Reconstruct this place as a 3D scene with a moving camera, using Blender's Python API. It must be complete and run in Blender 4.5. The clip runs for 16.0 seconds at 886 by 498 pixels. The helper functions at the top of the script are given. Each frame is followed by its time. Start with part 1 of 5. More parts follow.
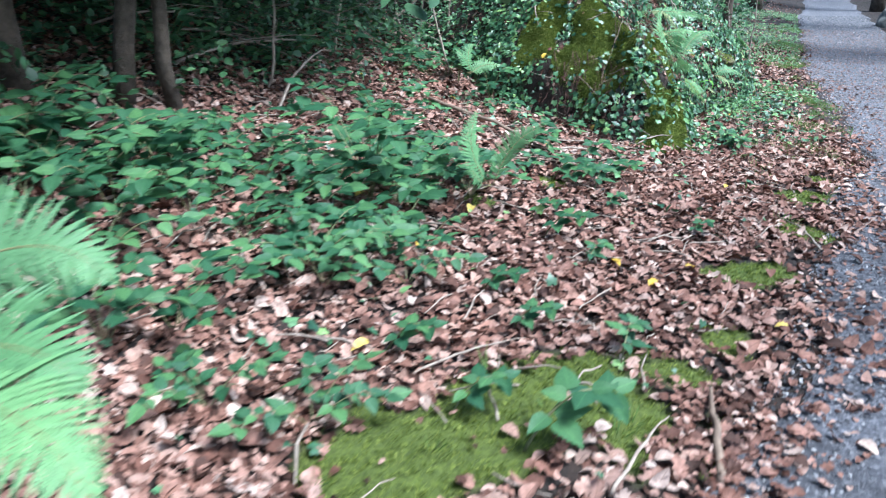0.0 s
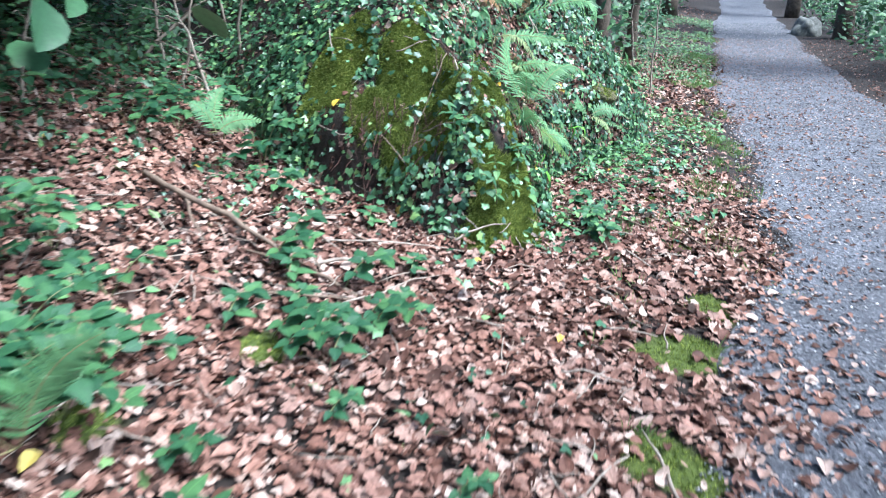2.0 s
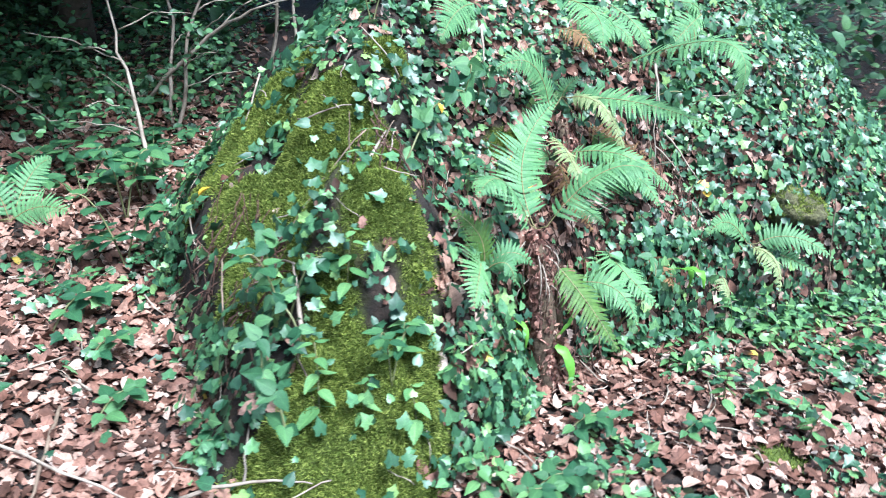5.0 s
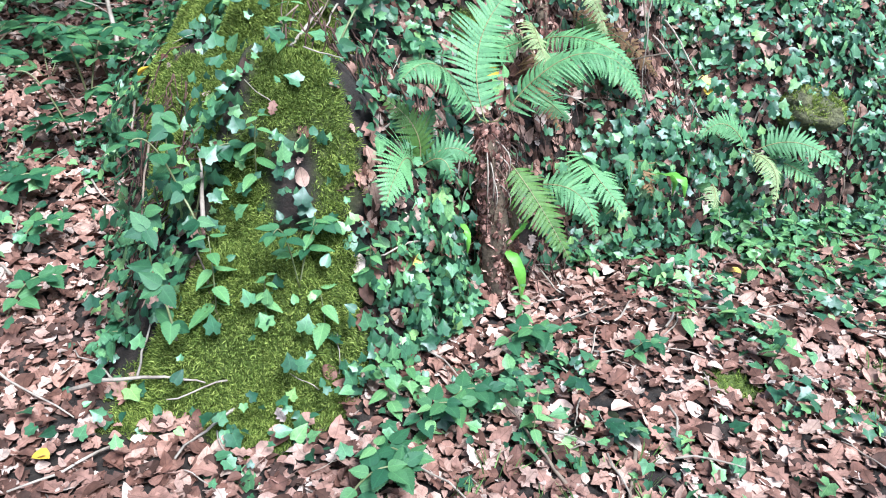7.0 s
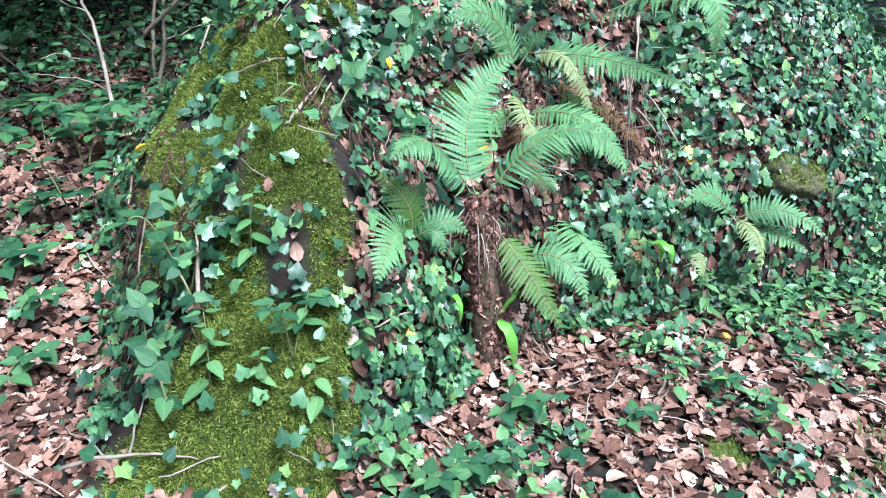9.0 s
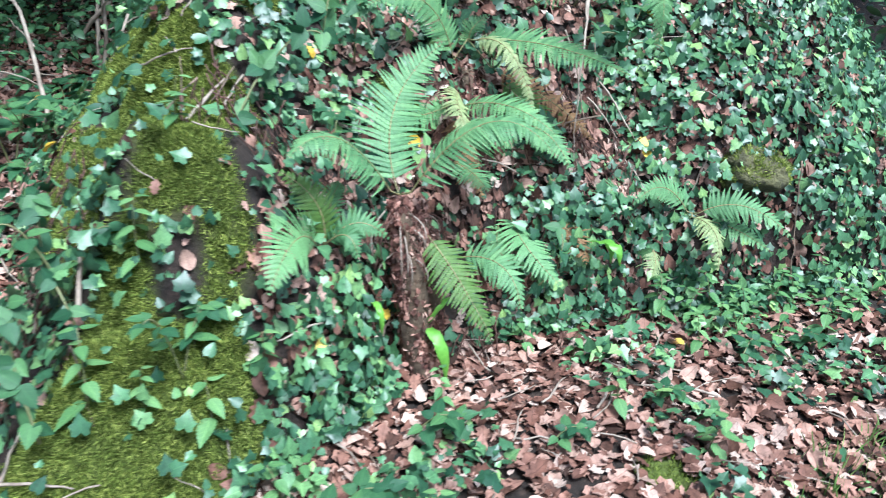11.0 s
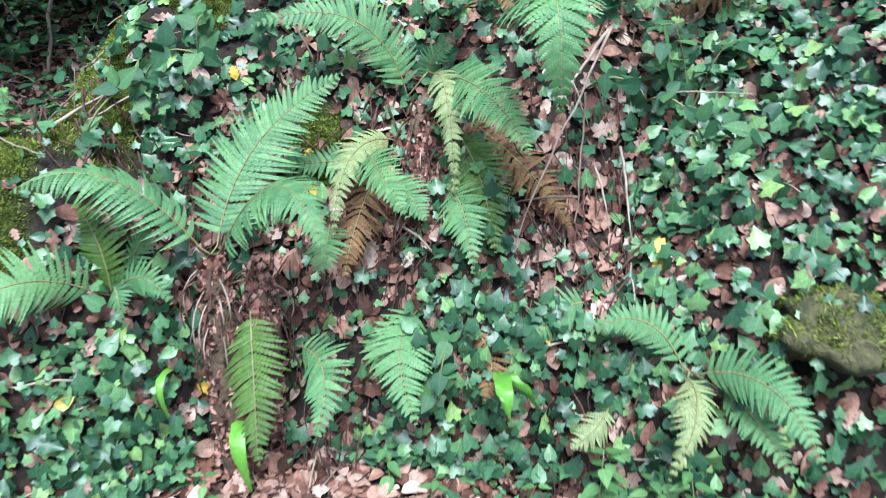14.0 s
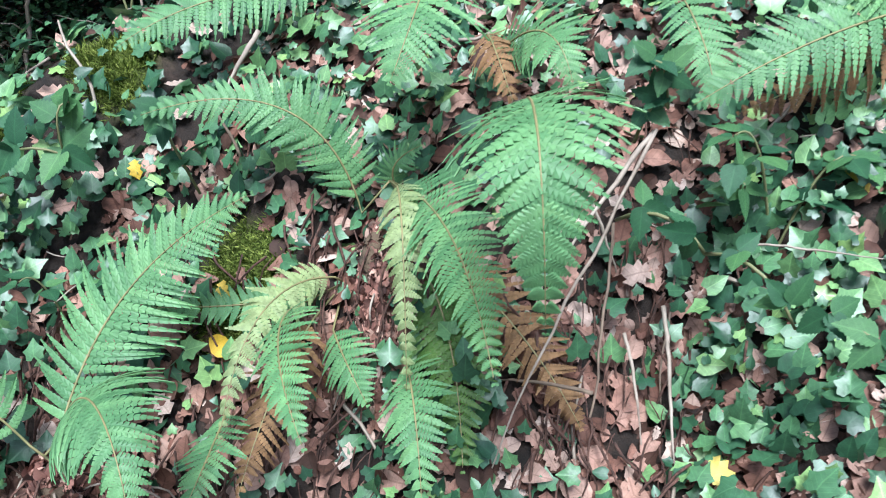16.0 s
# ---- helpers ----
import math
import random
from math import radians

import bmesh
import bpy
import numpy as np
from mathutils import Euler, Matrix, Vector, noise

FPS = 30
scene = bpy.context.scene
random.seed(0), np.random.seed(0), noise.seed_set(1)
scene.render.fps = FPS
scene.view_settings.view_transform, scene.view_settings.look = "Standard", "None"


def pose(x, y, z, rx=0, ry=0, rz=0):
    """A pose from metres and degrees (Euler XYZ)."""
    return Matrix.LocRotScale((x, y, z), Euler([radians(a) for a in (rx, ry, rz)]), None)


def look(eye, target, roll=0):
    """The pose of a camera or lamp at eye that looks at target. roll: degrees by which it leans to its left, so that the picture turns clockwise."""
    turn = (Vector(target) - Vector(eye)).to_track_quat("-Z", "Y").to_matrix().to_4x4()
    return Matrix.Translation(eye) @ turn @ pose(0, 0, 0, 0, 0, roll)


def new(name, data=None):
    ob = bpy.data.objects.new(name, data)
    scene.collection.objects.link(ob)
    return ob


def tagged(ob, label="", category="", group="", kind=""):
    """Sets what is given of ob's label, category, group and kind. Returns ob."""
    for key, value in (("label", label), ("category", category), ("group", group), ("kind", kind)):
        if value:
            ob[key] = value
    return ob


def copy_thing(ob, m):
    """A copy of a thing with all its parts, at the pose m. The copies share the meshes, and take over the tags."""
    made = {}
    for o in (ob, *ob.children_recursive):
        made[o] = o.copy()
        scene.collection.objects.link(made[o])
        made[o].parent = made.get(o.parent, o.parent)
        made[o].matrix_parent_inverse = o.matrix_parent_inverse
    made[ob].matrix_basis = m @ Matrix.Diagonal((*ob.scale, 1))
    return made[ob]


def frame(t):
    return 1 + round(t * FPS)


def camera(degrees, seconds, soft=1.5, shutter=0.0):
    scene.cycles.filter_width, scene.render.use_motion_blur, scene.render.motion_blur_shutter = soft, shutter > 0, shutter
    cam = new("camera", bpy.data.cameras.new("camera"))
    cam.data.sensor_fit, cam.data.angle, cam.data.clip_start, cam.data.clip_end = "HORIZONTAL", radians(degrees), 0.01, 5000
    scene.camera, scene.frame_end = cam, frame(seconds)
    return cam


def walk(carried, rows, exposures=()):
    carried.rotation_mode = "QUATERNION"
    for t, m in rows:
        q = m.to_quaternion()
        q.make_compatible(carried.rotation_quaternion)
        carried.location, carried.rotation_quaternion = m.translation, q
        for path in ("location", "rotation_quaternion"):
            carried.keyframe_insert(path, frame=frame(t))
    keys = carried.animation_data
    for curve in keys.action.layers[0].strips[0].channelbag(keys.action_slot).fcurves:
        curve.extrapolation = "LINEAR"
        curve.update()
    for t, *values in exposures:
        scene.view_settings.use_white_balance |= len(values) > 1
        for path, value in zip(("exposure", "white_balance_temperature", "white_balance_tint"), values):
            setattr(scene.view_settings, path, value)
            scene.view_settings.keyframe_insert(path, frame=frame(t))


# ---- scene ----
cam = camera(62.5, 16.0, soft=1.0, shutter=0.45)
PATH = [
    (0, (0.025, -0.139, 1.299), (0.026, 1.753, 0.649), -0.6),
    (0.5, (0.375, 0.317, 1.392), (0.392, 2.207, 0.737), -0.3),
    (1, (0.687, 0.876, 1.428), (0.778, 2.764, 0.773), -0.1),
    (1.5, (1.013, 1.417, 1.464), (1.166, 3.298, 0.801), -0.2),
    (2, (1.272, 2.07, 1.439), (1.443, 3.953, 0.785), -0.1),
    (2.5, (1.568, 2.721, 1.409), (1.735, 4.61, 0.776), -0.2),
    (3, (1.859, 3.128, 1.474), (1.919, 5.025, 0.844), -0.1),
    (3.5, (2.13, 3.552, 1.492), (1.968, 5.446, 0.87), 0.4),
    (3.7, (2.258, 3.711, 1.513), (2.015, 5.597, 0.894), 0.4),
    (5.8, (3.517, 4.966, 1.5), (2.577, 6.616, 0.875), 0.8),
    (6, (3.537, 4.98, 1.503), (2.594, 6.627, 0.871), 0.8),
    (6.5, (3.535, 5.017, 1.473), (2.613, 6.635, 0.742), 1.0),
    (7, (3.496, 5.062, 1.428), (2.609, 6.628, 0.556), 1.0),
    (7.5, (3.476, 5.049, 1.461), (2.571, 6.67, 0.716), 0.9),
    (8, (3.512, 5.04, 1.469), (2.601, 6.67, 0.755), 0.7),
    (10.3, (3.5, 5.051, 1.481), (2.61, 6.688, 0.754), 0.3),
    (10.5, (3.536, 5.105, 1.486), (2.634, 6.73, 0.748), 0.2),
    (11, (3.668, 5.365, 1.444), (2.75, 6.98, 0.703), -0.2),
    (11.5, (3.831, 5.668, 1.409), (2.826, 7.236, 0.678), -0.3),
    (12, (3.989, 6.022, 1.409), (2.862, 7.505, 0.682), -0.3),
    (12.5, (4.25, 6.268, 1.424), (2.94, 7.602, 0.713), -0.2),
    (13, (4.432, 6.501, 1.426), (2.967, 7.662, 0.716), 0.1),
    (13.5, (4.437, 6.766, 1.441), (2.86, 7.756, 0.711), 0.2),
    (14, (4.34, 7.042, 1.445), (2.686, 7.905, 0.724), 0.1),
    (14.5, (4.096, 7.289, 1.448), (2.387, 8.055, 0.745), 0.6),
    (15, (3.787, 7.465, 1.472), (2.063, 8.19, 0.764), 0.7),
    (15.5, (3.693, 7.558, 1.498), (1.964, 8.287, 0.806), 0.6),
    (16, (3.738, 7.583, 1.547), (2.004, 8.312, 0.867), 0.6),
]
walk(cam, [(t, look(eye, target, roll)) for t, eye, target, roll in PATH],
     exposures=[(0, 1.8, 5300, 4), (1.5, 1.9, 5350, 4), (3.5, 2.04, 5350, 3), (6, 1.87, 5300, 2), (12.5, 1.58, 5400, 3), (16, 1.42, 5500, 4)])

# ---- light: an overcast sky over a clearing ----
world = bpy.data.worlds.new("sky")
scene.world = world
world.use_nodes = True
sky = world.node_tree.nodes.new("ShaderNodeTexSky")
sky.sky_type, sky.sun_disc = "NISHITA", False
sky.sun_elevation, sky.sun_rotation = radians(57), radians(115)
sky.air_density, sky.dust_density = 1.0, 2.5
back = world.node_tree.nodes["Background"]
back.inputs["Strength"].default_value = 0.078
world.node_tree.links.new(sky.outputs[0], back.inputs[0])
sun = new("sun", bpy.data.lights.new("sun", "SUN"))
sun.data.energy, sun.data.angle, sun.data.color = 3.3, radians(26), (1.0, 0.98, 0.95)
sun.matrix_world = look((5.5, -2.5, 9.4), (0, 0, 0))

# ---- plan of the ground: all heights in metres ----
rng = np.random.default_rng(11)
EDGE_Y = np.array([-60, -6, 0, 1.8, 2.8, 3.6, 5.3, 6.9, 8.7, 9.8, 13.4, 17, 30, 80, 260.0])
EDGE_X = np.array([-30, -3.2, -0.2, 0.93, 1.59, 2.1, 3.12, 3.98, 4.75, 5.25, 6.6, 8.3, 14.2, 38, 120.0])
PATH_WIDE = 2.6
FOOT = np.array([(1.9, 6.02), (2.25, 6.48), (2.37, 7.0), (2.35, 7.2), (2.32, 7.32), (2.35, 7.44), (2.48, 7.6), (2.6, 7.85), (2.95, 8.25), (3.5, 8.68), (4.0, 9.4), (4.05, 10.6), (3.4, 12.5),
                 (1.5, 15), (-2, 15), (-2.2, 12), (-1.0, 10), (-0.1, 8.8), (0.3, 7.9), (0.55, 7.2), (1.05, 6.8), (1.4, 6.6), (1.62, 6.2)])


def hashed(i, j, seed):
    v = np.sin(i * 127.1 + j * 311.7 + seed * 74.7) * 43758.5453
    return v - np.floor(v)


def lumps(x, y, size, seed=0):
    """Smooth noise from -1 to 1 with lumps of that size."""
    x, y = np.asarray(x, float) / size, np.asarray(y, float) / size
    i, j = np.floor(x), np.floor(y)
    a, b = x - i, y - j
    a, b = a * a * (3 - 2 * a), b * b * (3 - 2 * b)
    low = hashed(i, j, seed) * (1 - a) + hashed(i + 1, j, seed) * a
    high = hashed(i, j + 1, seed) * (1 - a) + hashed(i + 1, j + 1, seed) * a
    return 2 * (low * (1 - b) + high * b) - 1


def smooth(a, b, v):
    v = np.clip((v - a) / (b - a), 0, 1)
    return v * v * (3 - 2 * v)


def edge_x(y):
    return np.interp(y, EDGE_Y, EDGE_X)


def side(x, y):
    """Metres to the wood's side of the path's edge."""
    return 0.89 * (edge_x(y) - x)


def bank_depth(x, y):
    """Metres inside the bank's foot line, negative outside it."""
    x, y = np.asarray(x, float), np.asarray(y, float)
    best, inside = np.full(x.shape, 1e9), np.zeros(x.shape, bool)
    for (ax, ay), (bx, by) in zip(FOOT, np.roll(FOOT, -1, 0)):
        ux, uy = bx - ax, by - ay
        k = np.clip(((x - ax) * ux + (y - ay) * uy) / (ux * ux + uy * uy), 0, 1)
        best = np.minimum(best, np.hypot(x - ax - k * ux, y - ay - k * uy))
        crosses = ((ay > y) != (by > y)) & (x < ux * (y - ay) / (uy + 1e-12) + ax)
        inside ^= crosses
    return np.where(inside, best, -best)


def height(x, y):
    x, y = np.asarray(x, float), np.asarray(y, float)
    s = side(x, y)
    u = np.clip(s - 1.35, 0, None)
    base = np.where(u < 3.2, 0.11 * u + 0.045 * u * u, 0.813 + 0.398 * (u - 3.2))
    base = np.where(base > 1.2, 1.2 + (base - 1.2) * 0.55, base)
    base = np.minimum(base, 6) + 0.045 * np.clip(y - 15, 0, 60) + 0.25 * smooth(0.2, 3, -s - PATH_WIDE)
    base = base + 0.02 * lumps(x, y, 0.45, 3) * smooth(-0.1, 0.5, s) + 0.008 * lumps(x, y, 0.16, 5)
    base = base - np.interp(s, [-0.6, -0.3, 0.1, 0.5, 1.3], [0.25, 0.23, 0.17, 0.1, 0.0])
    d = bank_depth(x, y) + 0.03 * lumps(x, y, 0.35, 8)
    # a hollow under the jutting stone
    d = d - 0.24 * np.exp(-((x - 3.5) ** 2 + (y - 8.72) ** 2) / 0.035)
    toe = smooth(-0.05, 0.95, np.hypot(x - 1.86, y - 6.0))
    up = np.interp(d, [-0.05, 0.0, 0.06, 0.15, 0.26, 0.36, 0.48, 0.6, 1.0, 1.6, 3, 6], [0, 0.1, 0.38, 0.57, 0.68, 0.82, 0.95, 1.13, 1.43, 1.75, 2.1, 2.2]) * toe
    up = up + np.where(d > 0.05, 0.04 * lumps(x, y, 0.22, 9) + 0.02 * lumps(x, y, 0.09, 10), 0)
    for cx, cy, r, h in MOSS_DOMES:
        q = np.hypot(x - cx, y - cy) / r
        up = up + h * np.exp(-q * q * 1.6)
    up = up + 0.035 * mossy(x, y) * (lumps(x, y, 0.14, 12) + 0.5 * lumps(x, y, 0.06, 13)) * smooth(0.0, 0.2, d)
    return np.maximum(base, np.minimum(base * 0.5, 0.4) + up)


# rounded stones under the moss, and mossy patches: place, reach
MOSS_DOMES = [(2.02, 6.86, 0.17, 0.17), (1.6, 7.06, 0.3, -0.2), (1.5, 7.12, 0.15, 0.1), (1.82, 6.74, 0.15, 0.12), (1.72, 6.92, 0.09, -0.11), (1.26, 7.14, 0.1, -0.13), (1.9, 6.54, 0.07, -0.06), (1.55, 6.78, 0.1, -0.08), (1.93, 6.36, 0.2, 0.1), (1.0, 7.34, 0.2, 0.08), (2.7, 8.56, 0.28, -0.14)]
MOSS = [(1.88, 6.17, 0.13), (2.04, 6.32, 0.18), (1.96, 6.52, 0.14), (2.0, 6.83, 0.17), (1.7, 7.02, 0.2), (1.45, 7.1, 0.2), (1.0, 7.33, 0.22), (1.66, 6.74, 0.16), (1.3, 6.98, 0.14), (1.45, 6.74, 0.1),
        (2.2, 6.42, 0.14), (2.22, 6.62, 0.09), (2.08, 6.52, 0.1), (1.58, 6.72, 0.1), (1.2, 6.95, 0.1), (2.1, 7.75, 0.1), (1.62, 7.55, 0.1)]


MOSS_GROUND = [(0.18, 1.97, 0.36), (0.56, 2.13, 0.36), (-0.13, 1.75, 0.34), (0.85, 2.35, 0.2), (2.55, 4.86, 0.2), (2.94, 5.44, 0.13), (2.24, 4.15, 0.19), (2.95, 5.25, 0.12), (0.79, 4.84, 0.12),
               (0.26, 4.31, 0.14), (2.67, 4.95, 0.12), (1.55, 3.35, 0.2), (1.73, 3.44, 0.16), (2.9, 5.4, 0.13), (3.46, 5.6, 0.12), (3.14, 6.24, 0.08), (1.2, 2.6, 0.14), (3.36, 7.27, 0.1)]


def mossy(x, y):
    m = np.zeros(np.shape(x))
    for cx, cy, r in MOSS + MOSS_GROUND:
        m = np.maximum(m, smooth(1.15, 0.65, np.hypot(x - cx, y - cy) / r + 0.42 * lumps(x, y, 0.12, 21) + 0.3 * lumps(x, y, 0.3, 22)))
    return m


# ---- tools for meshes ----
def mesh_of(name, verts, tris, mat, flat=False):
    verts, tris = np.asarray(verts, np.float32), np.asarray(tris, np.int32)
    me = bpy.data.meshes.new(name)
    me.vertices.add(len(verts)), me.loops.add(tris.size), me.polygons.add(len(tris))
    me.vertices.foreach_set("co", verts.ravel())
    me.loops.foreach_set("vertex_index", tris.ravel())
    me.polygons.foreach_set("loop_start", np.arange(len(tris), dtype=np.int32) * 3)
    me.polygons.foreach_set("use_smooth", np.full(len(tris), not flat))
    me.update(calc_edges=True)
    me.materials.append(mat)
    return me


def part(name, mesh, parent, label="", at=(0, 0, 0)):
    ob = new(name, mesh)
    ob.parent = parent
    ob.location = at
    return tagged(ob, label)


def empty(name, at, label, category, group=""):
    ob = new(name)
    ob.empty_display_size = 0.05
    ob.location = at
    return tagged(ob, label, category, group)


def frames_on(n, yaw, tilt):
    """Turns whose z is the normal n, spun by yaw and then tipped at random by tilt (radians)."""
    n = n + tilt[:, None] * rng.normal(size=n.shape)
    n /= np.linalg.norm(n, axis=1, keepdims=True)
    t = np.stack([np.cos(yaw), np.sin(yaw), np.zeros_like(yaw)], 1)
    b = np.cross(n, t)
    b /= np.linalg.norm(b, axis=1, keepdims=True) + 1e-9
    return np.stack([np.cross(b, n), b, n], 2)


PICKED = []  # how many of each shape the last gathering took


def gather(shapes, where, turns, sizes):
    """Many small pieces as one set of vertices and triangles."""
    vs, ts, start = [], [], 0
    pick = rng.integers(0, len(shapes), len(where))
    PICKED[:] = [int((pick == k).sum()) for k in range(len(shapes))]
    for k, (v, f) in enumerate(shapes):
        m = pick == k
        if not m.any():
            continue
        w = np.einsum("nij,vj->nvi", turns[m], v) * sizes[m][:, None, None] + where[m][:, None, :]
        ids = np.arange(m.sum())[:, None, None] * len(v) + np.asarray(f)[None] + start
        vs.append(w.reshape(-1, 3)), ts.append(ids.reshape(-1, 3))
        start += m.sum() * len(v)
    return np.concatenate(vs), np.concatenate(ts)


def with_veins(me, local):
    """Keeps each leaf's own x and y with its mesh, for the veins."""
    me.attributes.new("leaf_xy", "FLOAT_VECTOR", "POINT").data.foreach_set("vector", np.asarray(local, np.float32).ravel())
    return me


def stuff(name, shapes, where, turns, sizes, mat, label, category, flat=False, veins=False):
    v, f = gather(shapes, where, turns, sizes)
    me = mesh_of(name, v, f, mat, flat)
    if veins:
        with_veins(me, np.concatenate([np.tile(s[0] + (0, 0, k), (c, 1)) for k, (s, c) in enumerate(zip(shapes, PICKED))]))
    return tagged(new(name, me), label, category, kind="stuff")


def spots(count, box, density):
    """Random places in the box (x0, y0, x1, y1), kept with the chance that density gives."""
    x, y = rng.uniform(box[0], box[2], count), rng.uniform(box[1], box[3], count)
    m = rng.random(count) < density(x, y)
    return x[m], y[m]


def tube(points, radii, sides=7, bumps=0.0):
    """A tapered round rod along points, with closed ends."""
    p = np.asarray(points, float)
    r = np.interp(np.linspace(0, 1, len(p)), np.linspace(0, 1, len(radii)), radii)
    t = np.gradient(p, axis=0)
    t /= np.linalg.norm(t, axis=1, keepdims=True) + 1e-9
    ref = np.array([0.3, 0.2, 1.0]) if abs(t[:, 2]).mean() < 0.8 else np.array([1.0, 0.2, 0.1])
    a = np.cross(t, ref)
    a /= np.linalg.norm(a, axis=1, keepdims=True)
    b = np.cross(t, a)
    ang = np.arange(sides) / sides * 2 * np.pi
    rr = r[:, None] * (1 + bumps * rng.normal(size=(len(p), sides)))
    ring = p[:, None] + rr[..., None] * (a[:, None] * np.cos(ang)[None, :, None] + b[:, None] * np.sin(ang)[None, :, None])
    f = []
    for i in range(len(p) - 1):
        for k in range(sides):
            q, w = i * sides + k, i * sides + (k + 1) % sides
            f += [(q, w, q + sides), (w, w + sides, q + sides)]
    v = np.concatenate([ring.reshape(-1, 3), p[:1], p[-1:]])
    n = len(v)
    for k in range(sides):
        f += [((k + 1) % sides, k, n - 2), (n - 2 - sides + k, n - 2 - sides + (k + 1) % sides, n - 1)]
    return v, np.array(f)


def bezier(p0, mid, p2, n):
    p0, mid, p2 = (np.asarray(q, float) for q in (p0, mid, p2))
    p1 = 2 * mid - (p0 + p2) / 2
    s = np.linspace(0, 1, n)[:, None]
    return (1 - s) ** 2 * p0 + 2 * s * (1 - s) * p1 + s * s * p2


def wander(a, b, sag, n=12, wob=0.02):
    p = bezier(a, (np.asarray(a) + np.asarray(b)) / 2 + np.array([0, 0, sag]), b, n)
    w = np.cumsum(rng.normal(size=(n, 3)) * wob, 0)
    return p + w - np.linspace(0, 1, n)[:, None] * w[-1]


# ---- small shapes: leaves lie in x and y, y to the tip, one unit long ----
def fan(outline, middle, fold=0.0, curl=0.0, lift=0.06, twist=0.0):
    v = np.array([(x, y, 0.0) for x, y in outline] + [(middle[0], middle[1], 0.0)])
    v[:, 2] = fold * np.abs(v[:, 0]) - curl * (v[:, 1] - 0.3) ** 2 + twist * v[:, 0] * v[:, 1]
    v[-1, 2] -= lift
    k = len(outline)
    return v, [(i, (i + 1) % k, k) for i in range(k)]


IVY = [(0, 0), (.18, -.17), (.42, -.12), (.4, .1), (.54, .32), (.3, .45), (.12, .72), (0, .92), (-.12, .72), (-.3, .45), (-.52, .34), (-.39, .12), (-.42, -.1), (-.2, -.17)]
IVY_OLD = [(0, 0), (.24, -.1), (.4, .15), (.36, .45), (.18, .75), (0, 1.0), (-.18, .75), (-.36, .45), (-.4, .15), (-.24, -.1)]
HALF = []
for q in range(1, 18):
    u = q / 18
    HALF.append((.47 * math.sin(math.pi * u ** .62) ** .8 * (1.0 if q % 2 else .86), u * 1.04 - (.03 if q % 2 == 0 else 0)))
HALF = [(a * .8, b) for a, b in HALF]
OVATE = [(0, 0)] + HALF + [(0, 1.06)] + [(-a, b) for a, b in HALF[::-1]]
BEECH = [(0, 0), (.2, .1), (.34, .35), (.3, .62), (.14, .88), (0, 1.0), (-.15, .86), (-.31, .6), (-.33, .33), (-.2, .1)]
OAK = [(0, 0), (.1, .12), (.24, .2), (.15, .32), (.33, .45), (.2, .58), (.3, .74), (.12, .86), (0, .98), (-.14, .85), (-.3, .72), (-.2, .57), (-.34, .44),
       (-.15, .31), (-.24, .2), (-.1, .12)]
ivy_shapes = [fan(IVY, (0, .22), f, c, l) for f, c, l in ((.12, .2, .03), (.2, .35, .05), (-.1, .3, -.02))] + [fan(IVY_OLD, (0, .35), .15, .25, .04)]
litter_shapes = [fan(o, (0, .45), f, c, l, w) for o, f, c, l, w in ((BEECH, .5, .5, .05, .3), (BEECH, -.3, -.6, .1, -.4), (OAK, .4, .6, -.06, .3), (OAK, -.4, .5, .1, .5),
                                                             (BEECH, .1, .9, .0, -.6), (OAK, .2, -.5, .08, -.3))]
wood_shapes = [fan(BEECH, (0, .45), f, c, l) for f, c, l in ((.2, .3, .05), (.1, .5, .03), (-.1, .2, -.03))]
bramble_shapes = [fan(OVATE, (0, .4), f, c, l) for f, c, l in ((.14, .15, .03), (.08, .25, .02), (-.06, .12, -.02))]


def blades(count, spread, tall, wide, bow):
    """A tuft of thin pointed blades."""
    v, f = [], []
    for i in range(count):
        a, r = rng.uniform(0, 6.28), rng.uniform(0, spread)
        foot = np.array([r * np.cos(a), r * np.sin(a), -0.05])
        h = tall * rng.uniform(.6, 1.1)
        top = foot + np.array([np.cos(a) * bow * rng.uniform(.2, 1), np.sin(a) * bow * rng.uniform(.2, 1), h])
        b = rng.uniform(0, 6.28)
        w = np.array([np.cos(b), np.sin(b), 0]) * wide / 2
        midp = foot * .45 + top * .55 + np.array([0, 0, .12 * h])
        k = len(v)
        v += [foot - w, foot + w, midp + w * .8, midp - w * .8, top]
        f += [(k, k + 1, k + 2), (k, k + 2, k + 3), (k + 3, k + 2, k + 4)]
    return np.array(v), f


moss_shapes = [blades(6, .7, .8, .17, .9) for _ in range(5)]
grass_shapes = [blades(6, .25, 1.0, .05, .6) for _ in range(4)]


def pebble():
    v = np.array([(.5, 0, 0), (0, .5, 0), (-.5, 0, 0), (0, -.5, 0), (.1, .05, .5), (0, 0, -.5)])
    f = [(0, 1, 4), (1, 2, 4), (2, 3, 4), (3, 0, 4), (1, 0, 5), (2, 1, 5), (3, 2, 5), (0, 3, 5)]
    return v * (1, rng.uniform(.6, .9), rng.uniform(.4, .6)) * (1 + .18 * rng.normal(size=(len(v), 1))), f


pebble_shapes = [pebble() for _ in range(6)]


# ---- materials ----
def material(name):
    mat = bpy.data.materials.new(name)
    mat.use_nodes = True
    nt = mat.node_tree
    return mat, nt, nt.nodes["Principled BSDF"]


